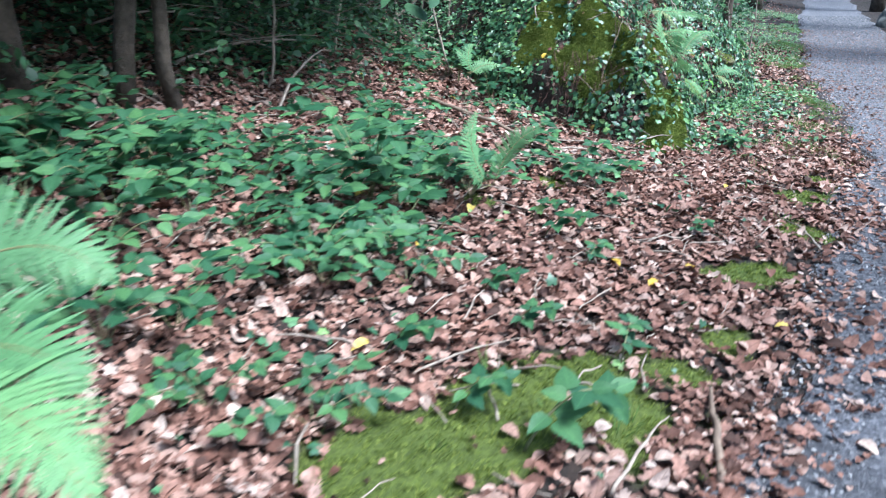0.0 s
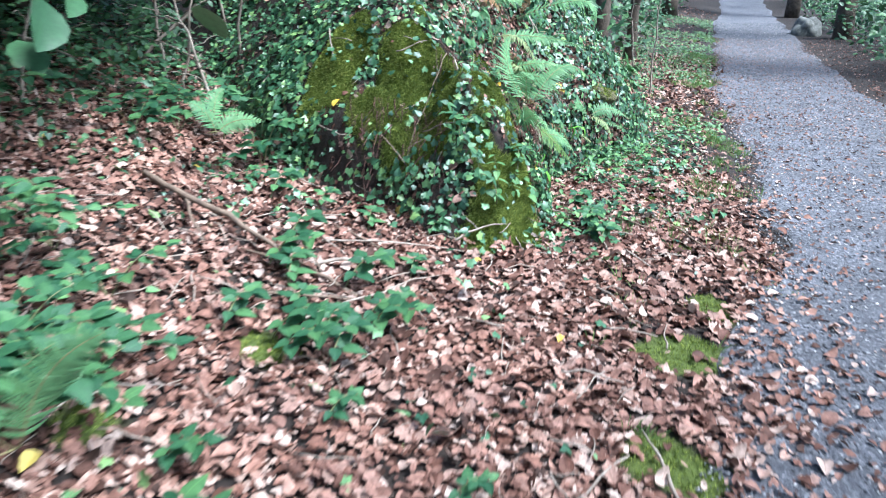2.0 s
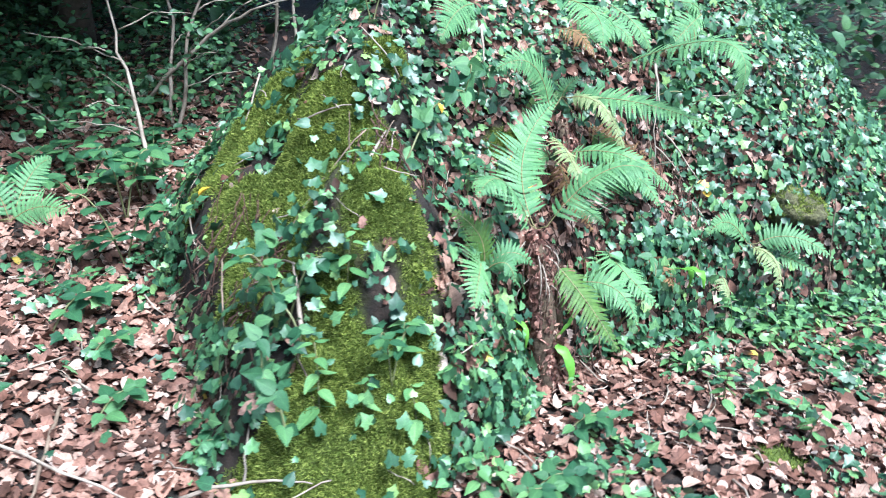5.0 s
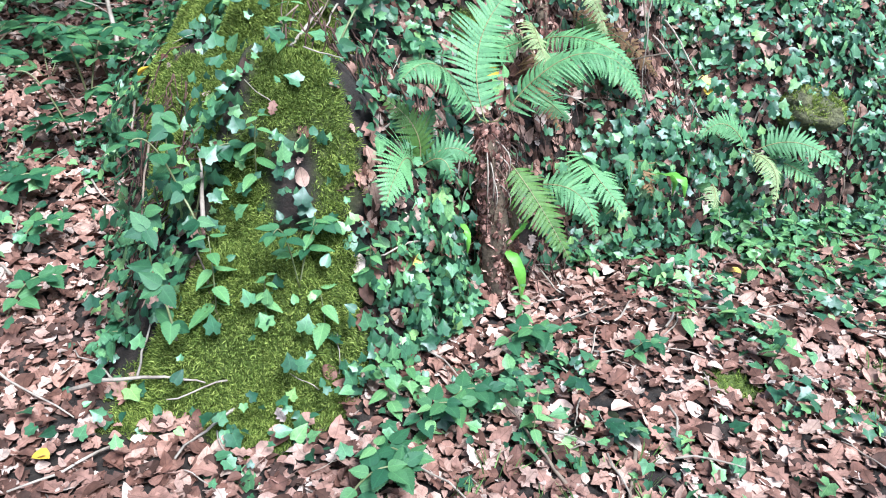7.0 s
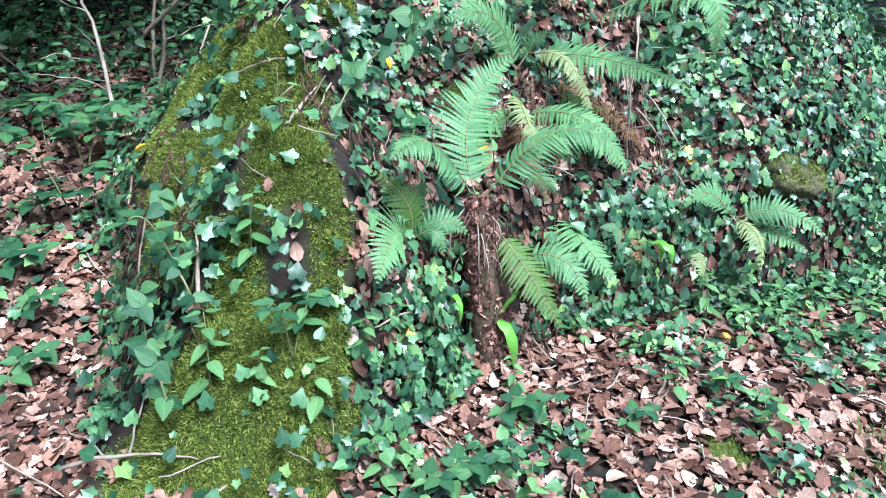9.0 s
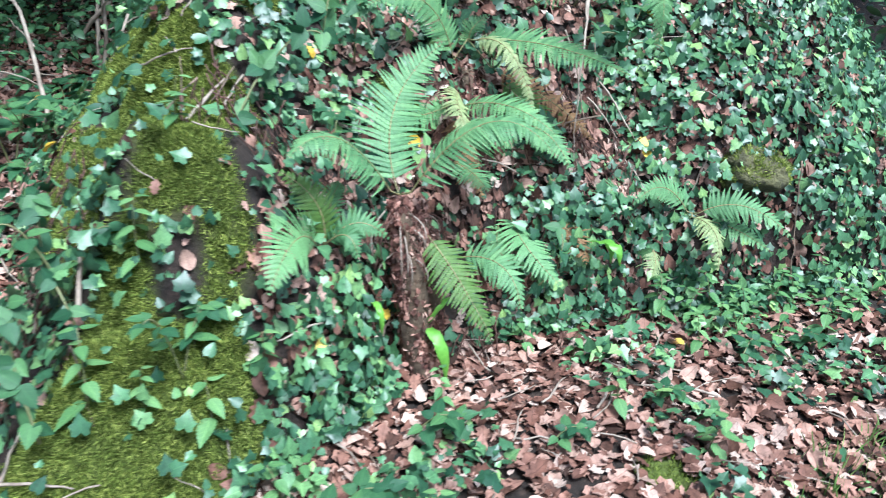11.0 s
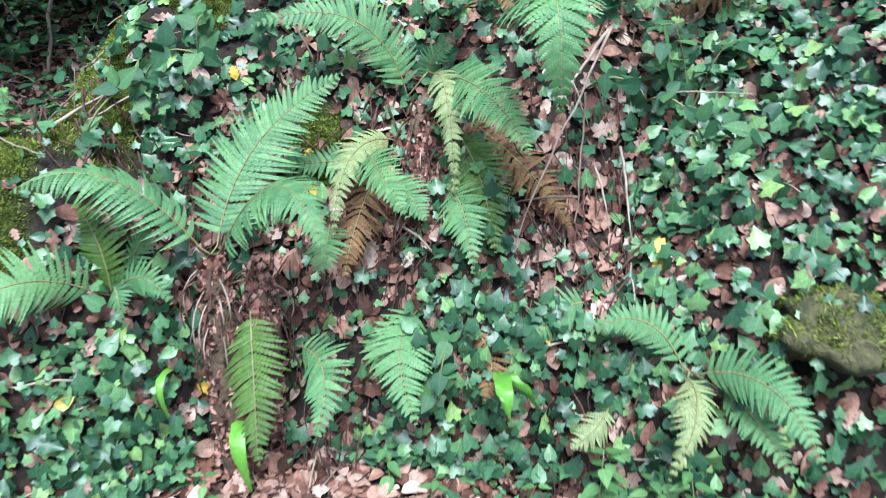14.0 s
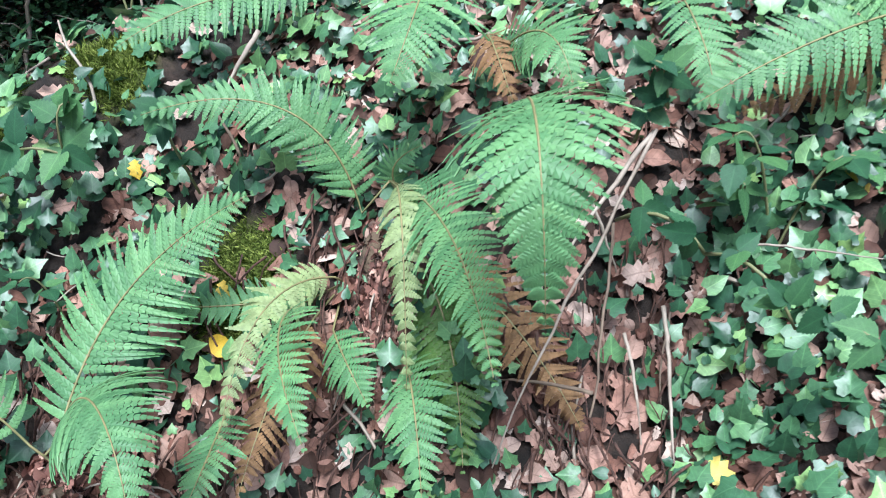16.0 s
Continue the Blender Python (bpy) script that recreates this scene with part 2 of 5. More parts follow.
def ramp(nt, source, stops):
    r = nt.nodes.new("ShaderNodeValToRGB")
    els = r.color_ramp.elements
    while len(els) < len(stops):
        els.new(0.5)
    for e, (at, c) in zip(els, stops):
        e.position, e.color = at, (*c, 1)
    nt.links.new(source, r.inputs[0])
    return r.outputs[0]


def noisy(nt, scale, detail=4.0, rough=0.6):
    c = nt.nodes.new("ShaderNodeTexCoord")
    n = nt.nodes.new("ShaderNodeTexNoise")
    n.inputs["Scale"].default_value, n.inputs["Detail"].default_value, n.inputs["Roughness"].default_value = scale, detail, rough
    nt.links.new(c.outputs["Object"], n.inputs["Vector"])
    return n.outputs["Fac"]


def mixed(nt, kind, fac, a, b):
    m = nt.nodes.new("ShaderNodeMix")
    m.data_type, m.blend_type = "RGBA", kind
    for sock, v in ((m.inputs[0], fac), (m.inputs[6], a), (m.inputs[7], b)):
        if isinstance(v, bpy.types.NodeSocket):
            nt.links.new(v, sock)
        else:
            sock.default_value = v if isinstance(v, float) else (*v, 1)
    return m.outputs[2]


def bumped(nt, bsdf, source, strength, distance):
    b = nt.nodes.new("ShaderNodeBump")
    b.inputs["Strength"].default_value, b.inputs["Distance"].default_value = strength, distance
    nt.links.new(source, b.inputs["Height"])
    nt.links.new(b.outputs[0], bsdf.inputs["Normal"])


def sums(nt, kind, a, b=0.0):
    m = nt.nodes.new("ShaderNodeMath")
    m.operation = kind
    for sock, v in zip(m.inputs, (a, b)):
        if isinstance(v, bpy.types.NodeSocket):
            nt.links.new(v, sock)
        else:
            sock.default_value = v
    return m.outputs[0]


def vein_mask(nt, strength):
    """A midrib and slanting side veins in a leaf's own x and y."""
    at = nt.nodes.new("ShaderNodeAttribute")
    at.attribute_name = "leaf_xy"
    sep = nt.nodes.new("ShaderNodeSeparateXYZ")
    nt.links.new(at.outputs["Vector"], sep.inputs[0])
    x = sums(nt, "ABSOLUTE", sep.outputs[0])
    rib = sums(nt, "LESS_THAN", x, 0.022)
    wave = sums(nt, "FRACT", sums(nt, "SUBTRACT", sums(nt, "MULTIPLY", sep.outputs[1], 5.5), sums(nt, "MULTIPLY", x, 4.5)))
    twig = sums(nt, "LESS_THAN", sums(nt, "ABSOLUTE", sums(nt, "SUBTRACT", wave, 0.5)), 0.07)
    return sums(nt, "MULTIPLY", sums(nt, "MAXIMUM", rib, sums(nt, "MULTIPLY", twig, 0.55)), strength)


def leafy(name, stops, rough=0.5, through_light=0.25, by_object=False, mottle=0.35, grain=60, spec=0.4, veins=0.0):
    """Leaves that vary from one to the next and are mottled within."""
    mat, nt, bsdf = material(name)
    if by_object:
        r = nt.nodes.new("ShaderNodeObjectInfo").outputs["Random"]
    else:
        r = nt.nodes.new("ShaderNodeNewGeometry").outputs["Random Per Island"]
    col = ramp(nt, r, stops)
    spot = ramp(nt, noisy(nt, grain, 5), [(0.3, (1 - mottle,) * 3), (0.7, (1 + mottle * 0.4,) * 3)])
    col = mixed(nt, "MULTIPLY", 1.0, col, spot)
    patch = ramp(nt, noisy(nt, 3.0, 2), [(0.35, (0.86, 0.86, 0.86)), (0.65, (1.08, 1.05, 1.0))])
    col = mixed(nt, "MULTIPLY", 1.0, col, patch)
    if veins:
        col = mixed(nt, "MIX", vein_mask(nt, abs(veins)), col, mixed(nt, "MULTIPLY", 1.0, col, (2.2, 2.0, 1.8) if veins > 0 else (.45, .42, .4)))
    nt.links.new(col, bsdf.inputs["Base Color"])
    bsdf.inputs["Roughness"].default_value = rough
    bsdf.inputs["Specular IOR Level"].default_value = spec
    bumped(nt, bsdf, noisy(nt, grain * 2, 3), 0.35, 0.002)
    if through_light:
        tr = nt.nodes.new("ShaderNodeBsdfTranslucent")
        nt.links.new(col, tr.inputs["Color"])
        ms = nt.nodes.new("ShaderNodeMixShader")
        ms.inputs[0].default_value = through_light
        nt.links.new(bsdf.outputs[0], ms.inputs[1])
        nt.links.new(tr.outputs[0], ms.inputs[2])
        nt.links.new(ms.outputs[0], nt.nodes["Material Output"].inputs["Surface"])
    return mat


M_IVY = leafy("ivy_leaf", [(0, (.018, .058, .03)), (.4, (.048, .122, .06)), (.75, (.09, .2, .09)), (.93, (.17, .31, .12)), (1, (.25, .39, .13))], 0.4, 0.12, spec=0.5, veins=0.4)
M_BRAMBLE = leafy("bramble_leaf", [(0, (.026, .088, .042)), (.5, (.045, .125, .055)), (1, (.1, .22, .08))], 0.5, 0.25, by_object=True, veins=0.25, mottle=0.25)
M_WOOD_LEAF = leafy("undergrowth_leaf", [(0, (.025, .07, .03)), (.6, (.055, .13, .055)), (1, (.11, .22, .08))], 0.5, 0.1)
M_LITTER = leafy("dead_leaf", [(0, (.045, .024, .018)), (.3, (.16, .075, .055)), (.6, (.33, .18, .14)), (.85, (.41, .265, .215)), (1, (.58, .45, .39))], 0.7, 0.05, mottle=0.5, grain=35, spec=0.2, veins=-0.5)
M_YELLOW = leafy("yellow_leaf", [(0, (.7, .46, .05)), (1, (.8, .62, .16))], 0.5, 0.2, by_object=True, mottle=0.4)
M_FERN = leafy("fern_green", [(0, (.1, .225, .095)), (.5, (.135, .28, .12)), (1, (.18, .345, .145))], 0.5, 0.25, by_object=True, mottle=0.25, spec=0.33)
M_FERN_DARK = leafy("fern_dark", [(0, (.08, .16, .03)), (1, (.12, .22, .045))], 0.5, 0.35, by_object=True)
M_FERN_PALE = leafy("fern_pale", [(0, (.28, .35, .15)), (1, (.33, .4, .19))], 0.55, 0.35, by_object=True)
M_FERN_DEAD = leafy("fern_dead", [(0, (.2, .11, .05)), (1, (.3, .17, .08))], 0.8, 0.2, by_object=True)
M_STRAP = leafy("strap_leaf", [(0, (.14, .36, .05)), (1, (.2, .45, .07))], 0.35, 0.3, by_object=True, mottle=0.2)
M_MOSS = leafy("moss", [(0, (.055, .085, .017)), (.45, (.165, .215, .043)), (.8, (.28, .335, .075)), (1, (.4, .45, .12))], 0.85, 0.2, spec=0.1)
M_HERB = leafy("verge_herb", [(0, (.07, .16, .07)), (.6, (.14, .26, .11)), (1, (.25, .38, .16))], 0.5, 0.2)
M_HERB_PLANT = leafy("fresh_herb", [(0, (.085, .2, .07)), (.5, (.13, .27, .1)), (1, (.2, .36, .14))], 0.5, 0.3, by_object=True, mottle=0.2, veins=0.3)
M_GRASS = leafy("grass", [(0, (.1, .2, .04)), (1, (.25, .38, .12))], 0.6, 0.3)


def plain(name, dark, light, scale, rough, bump, dist, stretch=None):
    mat, nt, bsdf = material(name)
    n = noisy(nt, scale, 8, 0.65)
    nt.links.new(ramp(nt, n, [(0.3, dark), (0.7, light)]), bsdf.inputs["Base Color"])
    bsdf.inputs["Roughness"].default_value = rough
    bumped(nt, bsdf, noisy(nt, scale * 2.5, 6), bump, dist)
    return mat


M_STALK = plain("stalk", (.12, .12, .045), (.27, .22, .1), 20, 0.6, 0.2, 0.002)
M_STEM = plain("stem", (.1, .12, .04), (.22, .2, .1), 15, 0.6, 0.2, 0.002)
M_STICK = plain("dead_wood", (.14, .1, .075), (.4, .33, .27), 14, 0.75, 0.5, 0.004)
M_STICK_DARK = plain("dark_dead_wood", (.09, .06, .045), (.24, .17, .12), 14, 0.8, 0.5, 0.004)
M_BARK = plain("bark", (.03, .022, .015), (.12, .09, .065), 9, 0.9, 0.9, 0.02)
M_ROOT = plain("root_fibre", (.02, .011, .008), (.15, .07, .05), 40, 0.9, 0.9, 0.01)
M_SCALE = leafy("root_scale", [(0, (.05, .022, .018)), (.4, (.2, .088, .068)), (.8, (.4, .21, .165)), (1, (.6, .41, .33))], 0.8, 0.0)
M_STONE = plain("stone", (.06, .06, .055), (.2, .2, .18), 7, 0.9, 0.6, 0.02)
M_MOSS_STONE = plain("mossy_stone", (.03, .027, .02), (.15, .14, .055), 22, 0.95, 1.0, 0.03)
M_EARTH_FACE = plain("earth", (.03, .02, .012), (.12, .08, .05), 14, 0.95, 0.8, 0.02)

# bare soil between the leaves; the moss share is kept with the mesh
M_SOIL, nt, bsdf = material("soil")
soil = ramp(nt, noisy(nt, 16, 10, 0.7), [(0.3, (.006, .004, .003)), (0.55, (.022, .013, .009)), (0.78, (.085, .05, .036))])
felt = ramp(nt, noisy(nt, 60, 6, 0.7), [(0.3, (.03, .045, .005)), (0.7, (.12, .155, .02))])
att = nt.nodes.new("ShaderNodeAttribute")
att.attribute_name = "moss"
nt.links.new(mixed(nt, "MIX", att.outputs["Fac"], soil, felt), bsdf.inputs["Base Color"])
bsdf.inputs["Roughness"].default_value = 0.95
bumped(nt, bsdf, noisy(nt, 45, 8, 0.7), 0.9, 0.02)

# trodden dark gravel
M_GRAVEL, nt, bsdf = material("gravel_bed")
fine = ramp(nt, noisy(nt, 38, 10, 0.85), [(0.35, (.02, .02, .024)), (0.52, (.09, .09, .105)), (0.68, (.46, .45, .47))])
wide = ramp(nt, noisy(nt, 2.2, 8, 0.75), [(0.32, (.55, .53, .52)), (0.68, (1.35, 1.33, 1.33))])
nt.links.new(mixed(nt, "MULTIPLY", 1.0, fine, wide), bsdf.inputs["Base Color"])
bsdf.inputs["Roughness"].default_value = 0.7
bumped(nt, bsdf, noisy(nt, 70, 6, 0.7), 1.0, 0.015)
M_PEBBLE = leafy("gravel_stone", [(0, (.03, .03, .036)), (.5, (.09, .09, .105)), (.85, (.22, .22, .24)), (1, (.6, .58, .56))], 0.6, 0.0, grain=40)


# ---- the ground, one sheet to the horizon ----
def lines(a, b, step, low, high):
    """Grid lines, close together from a to b and wider and wider beyond."""
    mid, out = list(np.arange(a, b, step)), []
    for start, end, sign in ((a, low, -1), (b, high, 1)):
        v, d, run = start, step, []
        while sign * (end - v) > 0:
            d *= 1.12
            v += sign * d
            run.append(v)
        out.append(run)
    return np.array(out[0][::-1] + mid + out[1])


def grid(gx, gy):
    xx, yy = np.meshgrid(gx, gy)
    i = np.arange(len(gx) * len(gy)).reshape(len(gy), len(gx))
    a, b, c, d = i[:-1, :-1].ravel(), i[:-1, 1:].ravel(), i[1:, 1:].ravel(), i[1:, :-1].ravel()
    return xx.ravel(), yy.ravel(), np.concatenate([np.stack([a, b, c], 1), np.stack([a, c, d], 1)])


GX, GY = lines(-2.2, 4.6, 0.035, -160, 160), lines(1.4, 9.8, 0.035, -60, 260)
X, Y, tris = grid(GX, GY)
HEIGHTS = height(X, Y).reshape(len(GY), len(GX))
me = mesh_of("ground", np.stack([X, Y, HEIGHTS.ravel()], 1), tris, M_SOIL)
me.attributes.new("moss", "FLOAT", "POINT").data.foreach_set("value", mossy(X, Y).astype(np.float32))
ground = tagged(new("ground", me), "brown woodland soil rising into a steep mossy bank", "ground", kind="structure")



def surface(x, y):
    """The height of the ground's mesh."""
    i, j = np.clip(np.searchsorted(GX, x) - 1, 0, len(GX) - 2), np.clip(np.searchsorted(GY, y) - 1, 0, len(GY) - 2)
    a, b = (x - GX[i]) / (GX[i + 1] - GX[i]), (y - GY[j]) / (GY[j + 1] - GY[j])
    z0, z1, z2, z3 = HEIGHTS[j, i], HEIGHTS[j, i + 1], HEIGHTS[j + 1, i + 1], HEIGHTS[j + 1, i]
    return np.where(a > b, z0 + a * (z1 - z0) + b * (z2 - z1), z0 + b * (z3 - z0) + a * (z2 - z3))


def normal_at(x, y):
    e = 0.03
    n = np.stack([surface(x - e, y) - surface(x + e, y), surface(x, y - e) - surface(x, y + e), np.full(np.shape(x), 2 * e)], -1)
    return n / np.linalg.norm(n, axis=-1, keepdims=True)


def on_ground(x, y, lift=0.0):
    return np.stack([x, y, surface(x, y) + lift], 1)


rows_y = np.concatenate([np.arange(-20, 14, 0.1), np.geomspace(14, 230, 70)])
across = np.linspace(0, 1, 31)
yy, kk = np.meshgrid(rows_y, across, indexing="ij")
left = edge_x(yy) + 0.2 * lumps(yy, yy * 0, 0.8, 31) + 0.05 * lumps(yy, yy * 0, 0.22, 32)
right = edge_x(yy) + PATH_WIDE + 0.2 * lumps(yy, yy * 0, 0.9, 33)
xx = left + (right - left) * kk
zz = surface(xx, yy) + 0.012 + 0.03 * smooth(11, 16, yy) - 0.03 * smooth(0.05, 0, np.minimum(kk, 1 - kk))
i = np.arange(xx.size).reshape(xx.shape)
a, b, c, d = i[:-1, :-1].ravel(), i[:-1, 1:].ravel(), i[1:, 1:].ravel(), i[1:, :-1].ravel()
me = mesh_of("path", np.stack([xx, yy, zz], -1).reshape(-1, 3), np.concatenate([np.stack([a, b, c], 1), np.stack([a, c, d], 1)]), M_GRAVEL)
path = tagged(new("path", me), "dark grey trodden gravel footpath through the wood", "path", kind="structure")


# ---- ferns: each frond is a curved stalk with lobed leaflets in pairs ----
OUTWARD = np.array([0.72, -0.5, 0.5])
KINDS = {"g": (M_FERN, 24, 9, ""), "d": (M_FERN_DARK, 24, 9, "dark green frond"), "p": (M_FERN_PALE, 26, 7, "yellow-green curled frond"),
         "a": (M_FERN, 24, 9, ""), "x": (M_FERN_DEAD, 20, 8, "withered brown frond")}


def frond_parts(p0, mid, p2, width, kind):
    """The stalk's curve, and one set of vertices and triangles for each leaflet."""
    _, _, lobes, _ = KINDS[kind]
    rough = {"g": 0.05, "a": 0.05, "d": 0.05, "p": 0.12, "x": 0.16}[kind]
    curve = bezier(p0, mid, p2, 80)
    tang = np.gradient(curve, axis=0)
    length = np.linalg.norm(tang, axis=1).sum()
    tang /= np.linalg.norm(tang, axis=1, keepdims=True)
    pairs = int(max(15, min(36, length / 0.0185)))
    leaflets = []
    for i in range(pairs):
        s = 0.1 + 0.895 * i / (pairs - 1)
        k = min(int(s * 79), 79)
        c, t = curve[k], tang[k]
        face = np.array([0.3, -0.25, 0.92]) if kind == "a" else OUTWARD
        n = face - t * (face @ t)
        n /= np.linalg.norm(n)
        w = np.cross(t, n)
        grow = 0.4 + 0.6 * (1 - (1 - min(s / 0.42, 1)) ** 2)
        size = width / 2 * grow * min(1, ((1 - s) / 0.6)) ** 0.85 + 0.004
        half = min(0.5 * length * 0.895 / pairs * (0.8 if kind == "x" else 1), size * 0.5)
        for sgn in (-1, 1):
            ahead = 0.3 + 0.35 * s + rng.normal() * rough
            d = w * sgn * np.cos(ahead) + t * np.sin(ahead)
            dip = (0.22 if kind in "gd" else 0.5) + rng.normal() * rough * 2
            long = size * (1 + rng.normal() * 0.05)
            beside = np.cross(n, d)
            cup = rng.normal() * rough - 0.12
            v = [c + long * (u * d - dip * u * u * n) for u in np.linspace(0, 1, lobes + 1)]
            f = []
            for q in range(lobes):
                wide = half * (1 - ((q + 0.5) / lobes) ** 1.8) + 0.0012
                du = long / lobes
                for e in (-1, 1):
                    o = beside * e * wide + n * cup * wide
                    m = len(v)
                    v += [v[q] + o + d * du * 0.4 - n * wide * 0.12, v[q + 1] + o * 0.82 + d * du * 0.22 + n * wide * 0.14]
                    f += [(q, q + 1, m + 1), (q, m + 1, m)] if e > 0 else [(q + 1, q, m + 1), (m + 1, q, m)]
            leaflets.append((np.array(v), np.array(f)))
    return curve, leaflets


def fern(table, apart=False):
    """apart: each leaflet is a piece of its own, for the ferns that are passed close by."""
    label, crown, fronds = table
    plant = empty("fern", crown, label, "fern", "ferns of the bank")
    base = np.array(crown)
    for p0, mid, p2, width, kind in fronds:
        mat, _, _, note = KINDS[kind]
        curve, leaflets = frond_parts(np.array(p0) - base, np.array(mid) - base, np.array(p2) - base, width, kind)
        foot = np.zeros(3) if np.linalg.norm(curve[0]) < 0.16 else curve[0]
        rod = tube(np.concatenate([[foot], curve[2:-1:3]]), [0.0026, 0.002, 0.0007], 5)
        frond = part("frond", mesh_of("frond", *rod, M_STALK), plant, note)
        if apart:
            for v, f in leaflets:
                part("leaflet", mesh_of("leaflet", v, f, mat, True), frond)
        else:
            start, vs, fs = 0, [], []
            for v, f in leaflets:
                vs.append(v), fs.append(f + start)
                start += len(v)
            part("blade", mesh_of("blade", np.concatenate(vs), np.concatenate(fs), mat, True), frond)
    return plant


CROWN_FERN = ("tall green fern on a shaggy brown rootstock", (2.375, 7.342, 0.701), [
    ((2.36, 7.33, 0.70), (2.31, 7.12, 0.93), (2.30, 6.89, 0.92), 0.22, "a"),
    ((2.36, 7.36, 0.70), (2.25, 7.52, 0.96), (2.31, 7.78, 1.16), 0.3, "g"),
    ((2.40, 7.35, 0.69), (2.64, 7.46, 0.95), (2.87, 7.51, 0.85), 0.23, "a"),
    ((2.44, 7.42, 0.54), (2.59, 7.38, 0.41), (2.74, 7.34, 0.24), 0.2, "d"),
    ((2.50, 7.53, 0.43), (2.67, 7.55, 0.42), (2.78, 7.48, 0.29), 0.17, "g"),
])
BANK_FERN = ("fern with fresh, yellowing and dead brown fronds on the bank", (2.241, 8.083, 1.138), [
    ((2.26, 8.09, 1.13), (2.47, 8.03, 1.09), (2.60, 7.99, 0.80), 0.11, "p"),
    ((2.26, 8.10, 1.13), (2.61, 8.07, 1.13), (2.98, 7.98, 1.04), 0.2, "g"),
    ((2.38, 8.11, 0.97), (2.53, 8.11, 0.86), (2.71, 8.06, 0.69), 0.22, "d"),
    ((2.31, 8.15, 1.02), (2.56, 8.25, 0.88), (2.72, 8.31, 0.73), 0.19, "x"),
    ((2.48, 8.03, 0.82), (2.64, 7.99, 0.81), (2.76, 7.96, 0.68), 0.17, "g"),
    ((2.21, 8.03, 1.04), (2.16, 7.88, 1.29), (2.09, 7.57, 1.28), 0.2, "g"),
    ((2.24, 8.10, 1.12), (2.26, 8.09, 1.18), (2.31, 8.14, 1.23), 0.1, "g"),
])
LOW_FERN = ("fern with yellow-green and withered fronds hanging from the bank", (2.241, 7.971, 0.911), [
    ((2.28, 7.95, 0.94), (2.37, 7.77, 0.93), (2.52, 7.65, 0.75), 0.13, "p"),
    ((2.33, 7.84, 0.91), (2.58, 7.76, 0.95), (2.77, 7.76, 0.86), 0.15, "g"),
    ((2.30, 7.89, 0.87), (2.40, 7.77, 0.75), (2.53, 7.67, 0.62), 0.17, "x"),
    ((2.32, 7.92, 0.84), (2.43, 7.92, 0.81), (2.51, 7.94, 0.75), 0.14, "g"),
    ((2.40, 7.68, 0.74), (2.51, 7.63, 0.72), (2.59, 7.58, 0.68), 0.14, "g"),
    ((2.26, 7.94, 0.90), (2.21, 7.74, 0.88), (2.14, 7.53, 0.88), 0.12, "g"),
])
HIGH_FERN = ("large arching green fern at the top of the bank", (2.161, 8.38, 1.365), [
    ((2.39, 8.32, 1.24), (2.94, 8.04, 1.40), (3.00, 8.04, 1.11), 0.26, "g"),
    ((2.18, 8.20, 1.58), (2.37, 8.10, 1.51), (2.43, 8.02, 1.37), 0.28, "g"),
    ((2.15, 8.37, 1.38), (2.38, 8.37, 1.46), (2.50, 8.38, 1.35), 0.2, "g"),
    ((2.12, 8.37, 1.44), (2.25, 8.33, 1.41), (2.33, 8.34, 1.30), 0.14, "x"),
    ((1.77, 8.11, 1.55), (1.82, 7.79, 1.51), (1.86, 7.55, 1.40), 0.22, "g"),
])
TOP_FERN = ("green fern with a dead frond below on the bank", (2.719, 9.037, 1.487), [
    ((2.74, 8.99, 1.52), (2.70, 8.75, 1.45), (2.63, 8.55, 1.33), 0.2, "g"),
    ((2.72, 9.04, 1.47), (2.66, 8.88, 1.39), (2.56, 8.74, 1.30), 0.16, "x"),
    ((2.27, 8.76, 1.57), (2.45, 8.72, 1.45), (2.53, 8.71, 1.31), 0.16, "g"),
    ((2.73, 9.02, 1.50), (2.71, 8.90, 1.56), (2.65, 8.79, 1.57), 0.18, "g"),
])
SIDE_FERN = ("small pale green fern at the foot of the bank", (3.142, 8.407, 0.444), [
    ((3.13, 8.40, 0.44), (3.03, 8.33, 0.56), (2.95, 8.20, 0.51), 0.13, "g"),
    ((3.14, 8.40, 0.43), (3.26, 8.32, 0.40), (3.30, 8.21, 0.27), 0.12, "p"),
    ((3.16, 8.41, 0.44), (3.34, 8.46, 0.49), (3.54, 8.43, 0.39), 0.16, "g"),
    ((3.20, 8.47, 0.40), (3.33, 8.46, 0.38), (3.47, 8.43, 0.32), 0.12, "g"),
])
FOOT_FERN = ("small lacy green fern at the foot of the bank", (2.54, 7.899, 0.465), [
    ((2.54, 7.90, 0.48), (2.66, 7.78, 0.42), (2.83, 7.75, 0.29), 0.22, "g"),
    ((2.51, 7.86, 0.47), (2.57, 7.75, 0.38), (2.68, 7.80, 0.33), 0.12, "g"),
    ((2.67, 8.01, 0.45), (2.78, 8.01, 0.40), (2.85, 7.95, 0.32), 0.15, "x"),
    ((2.85, 8.28, 0.55), (2.84, 8.19, 0.53), (2.84, 8.09, 0.44), 0.14, "g"),
    ((3.04, 8.23, 0.32), (3.07, 8.16, 0.29), (3.08, 8.08, 0.27), 0.1, "p"),
])
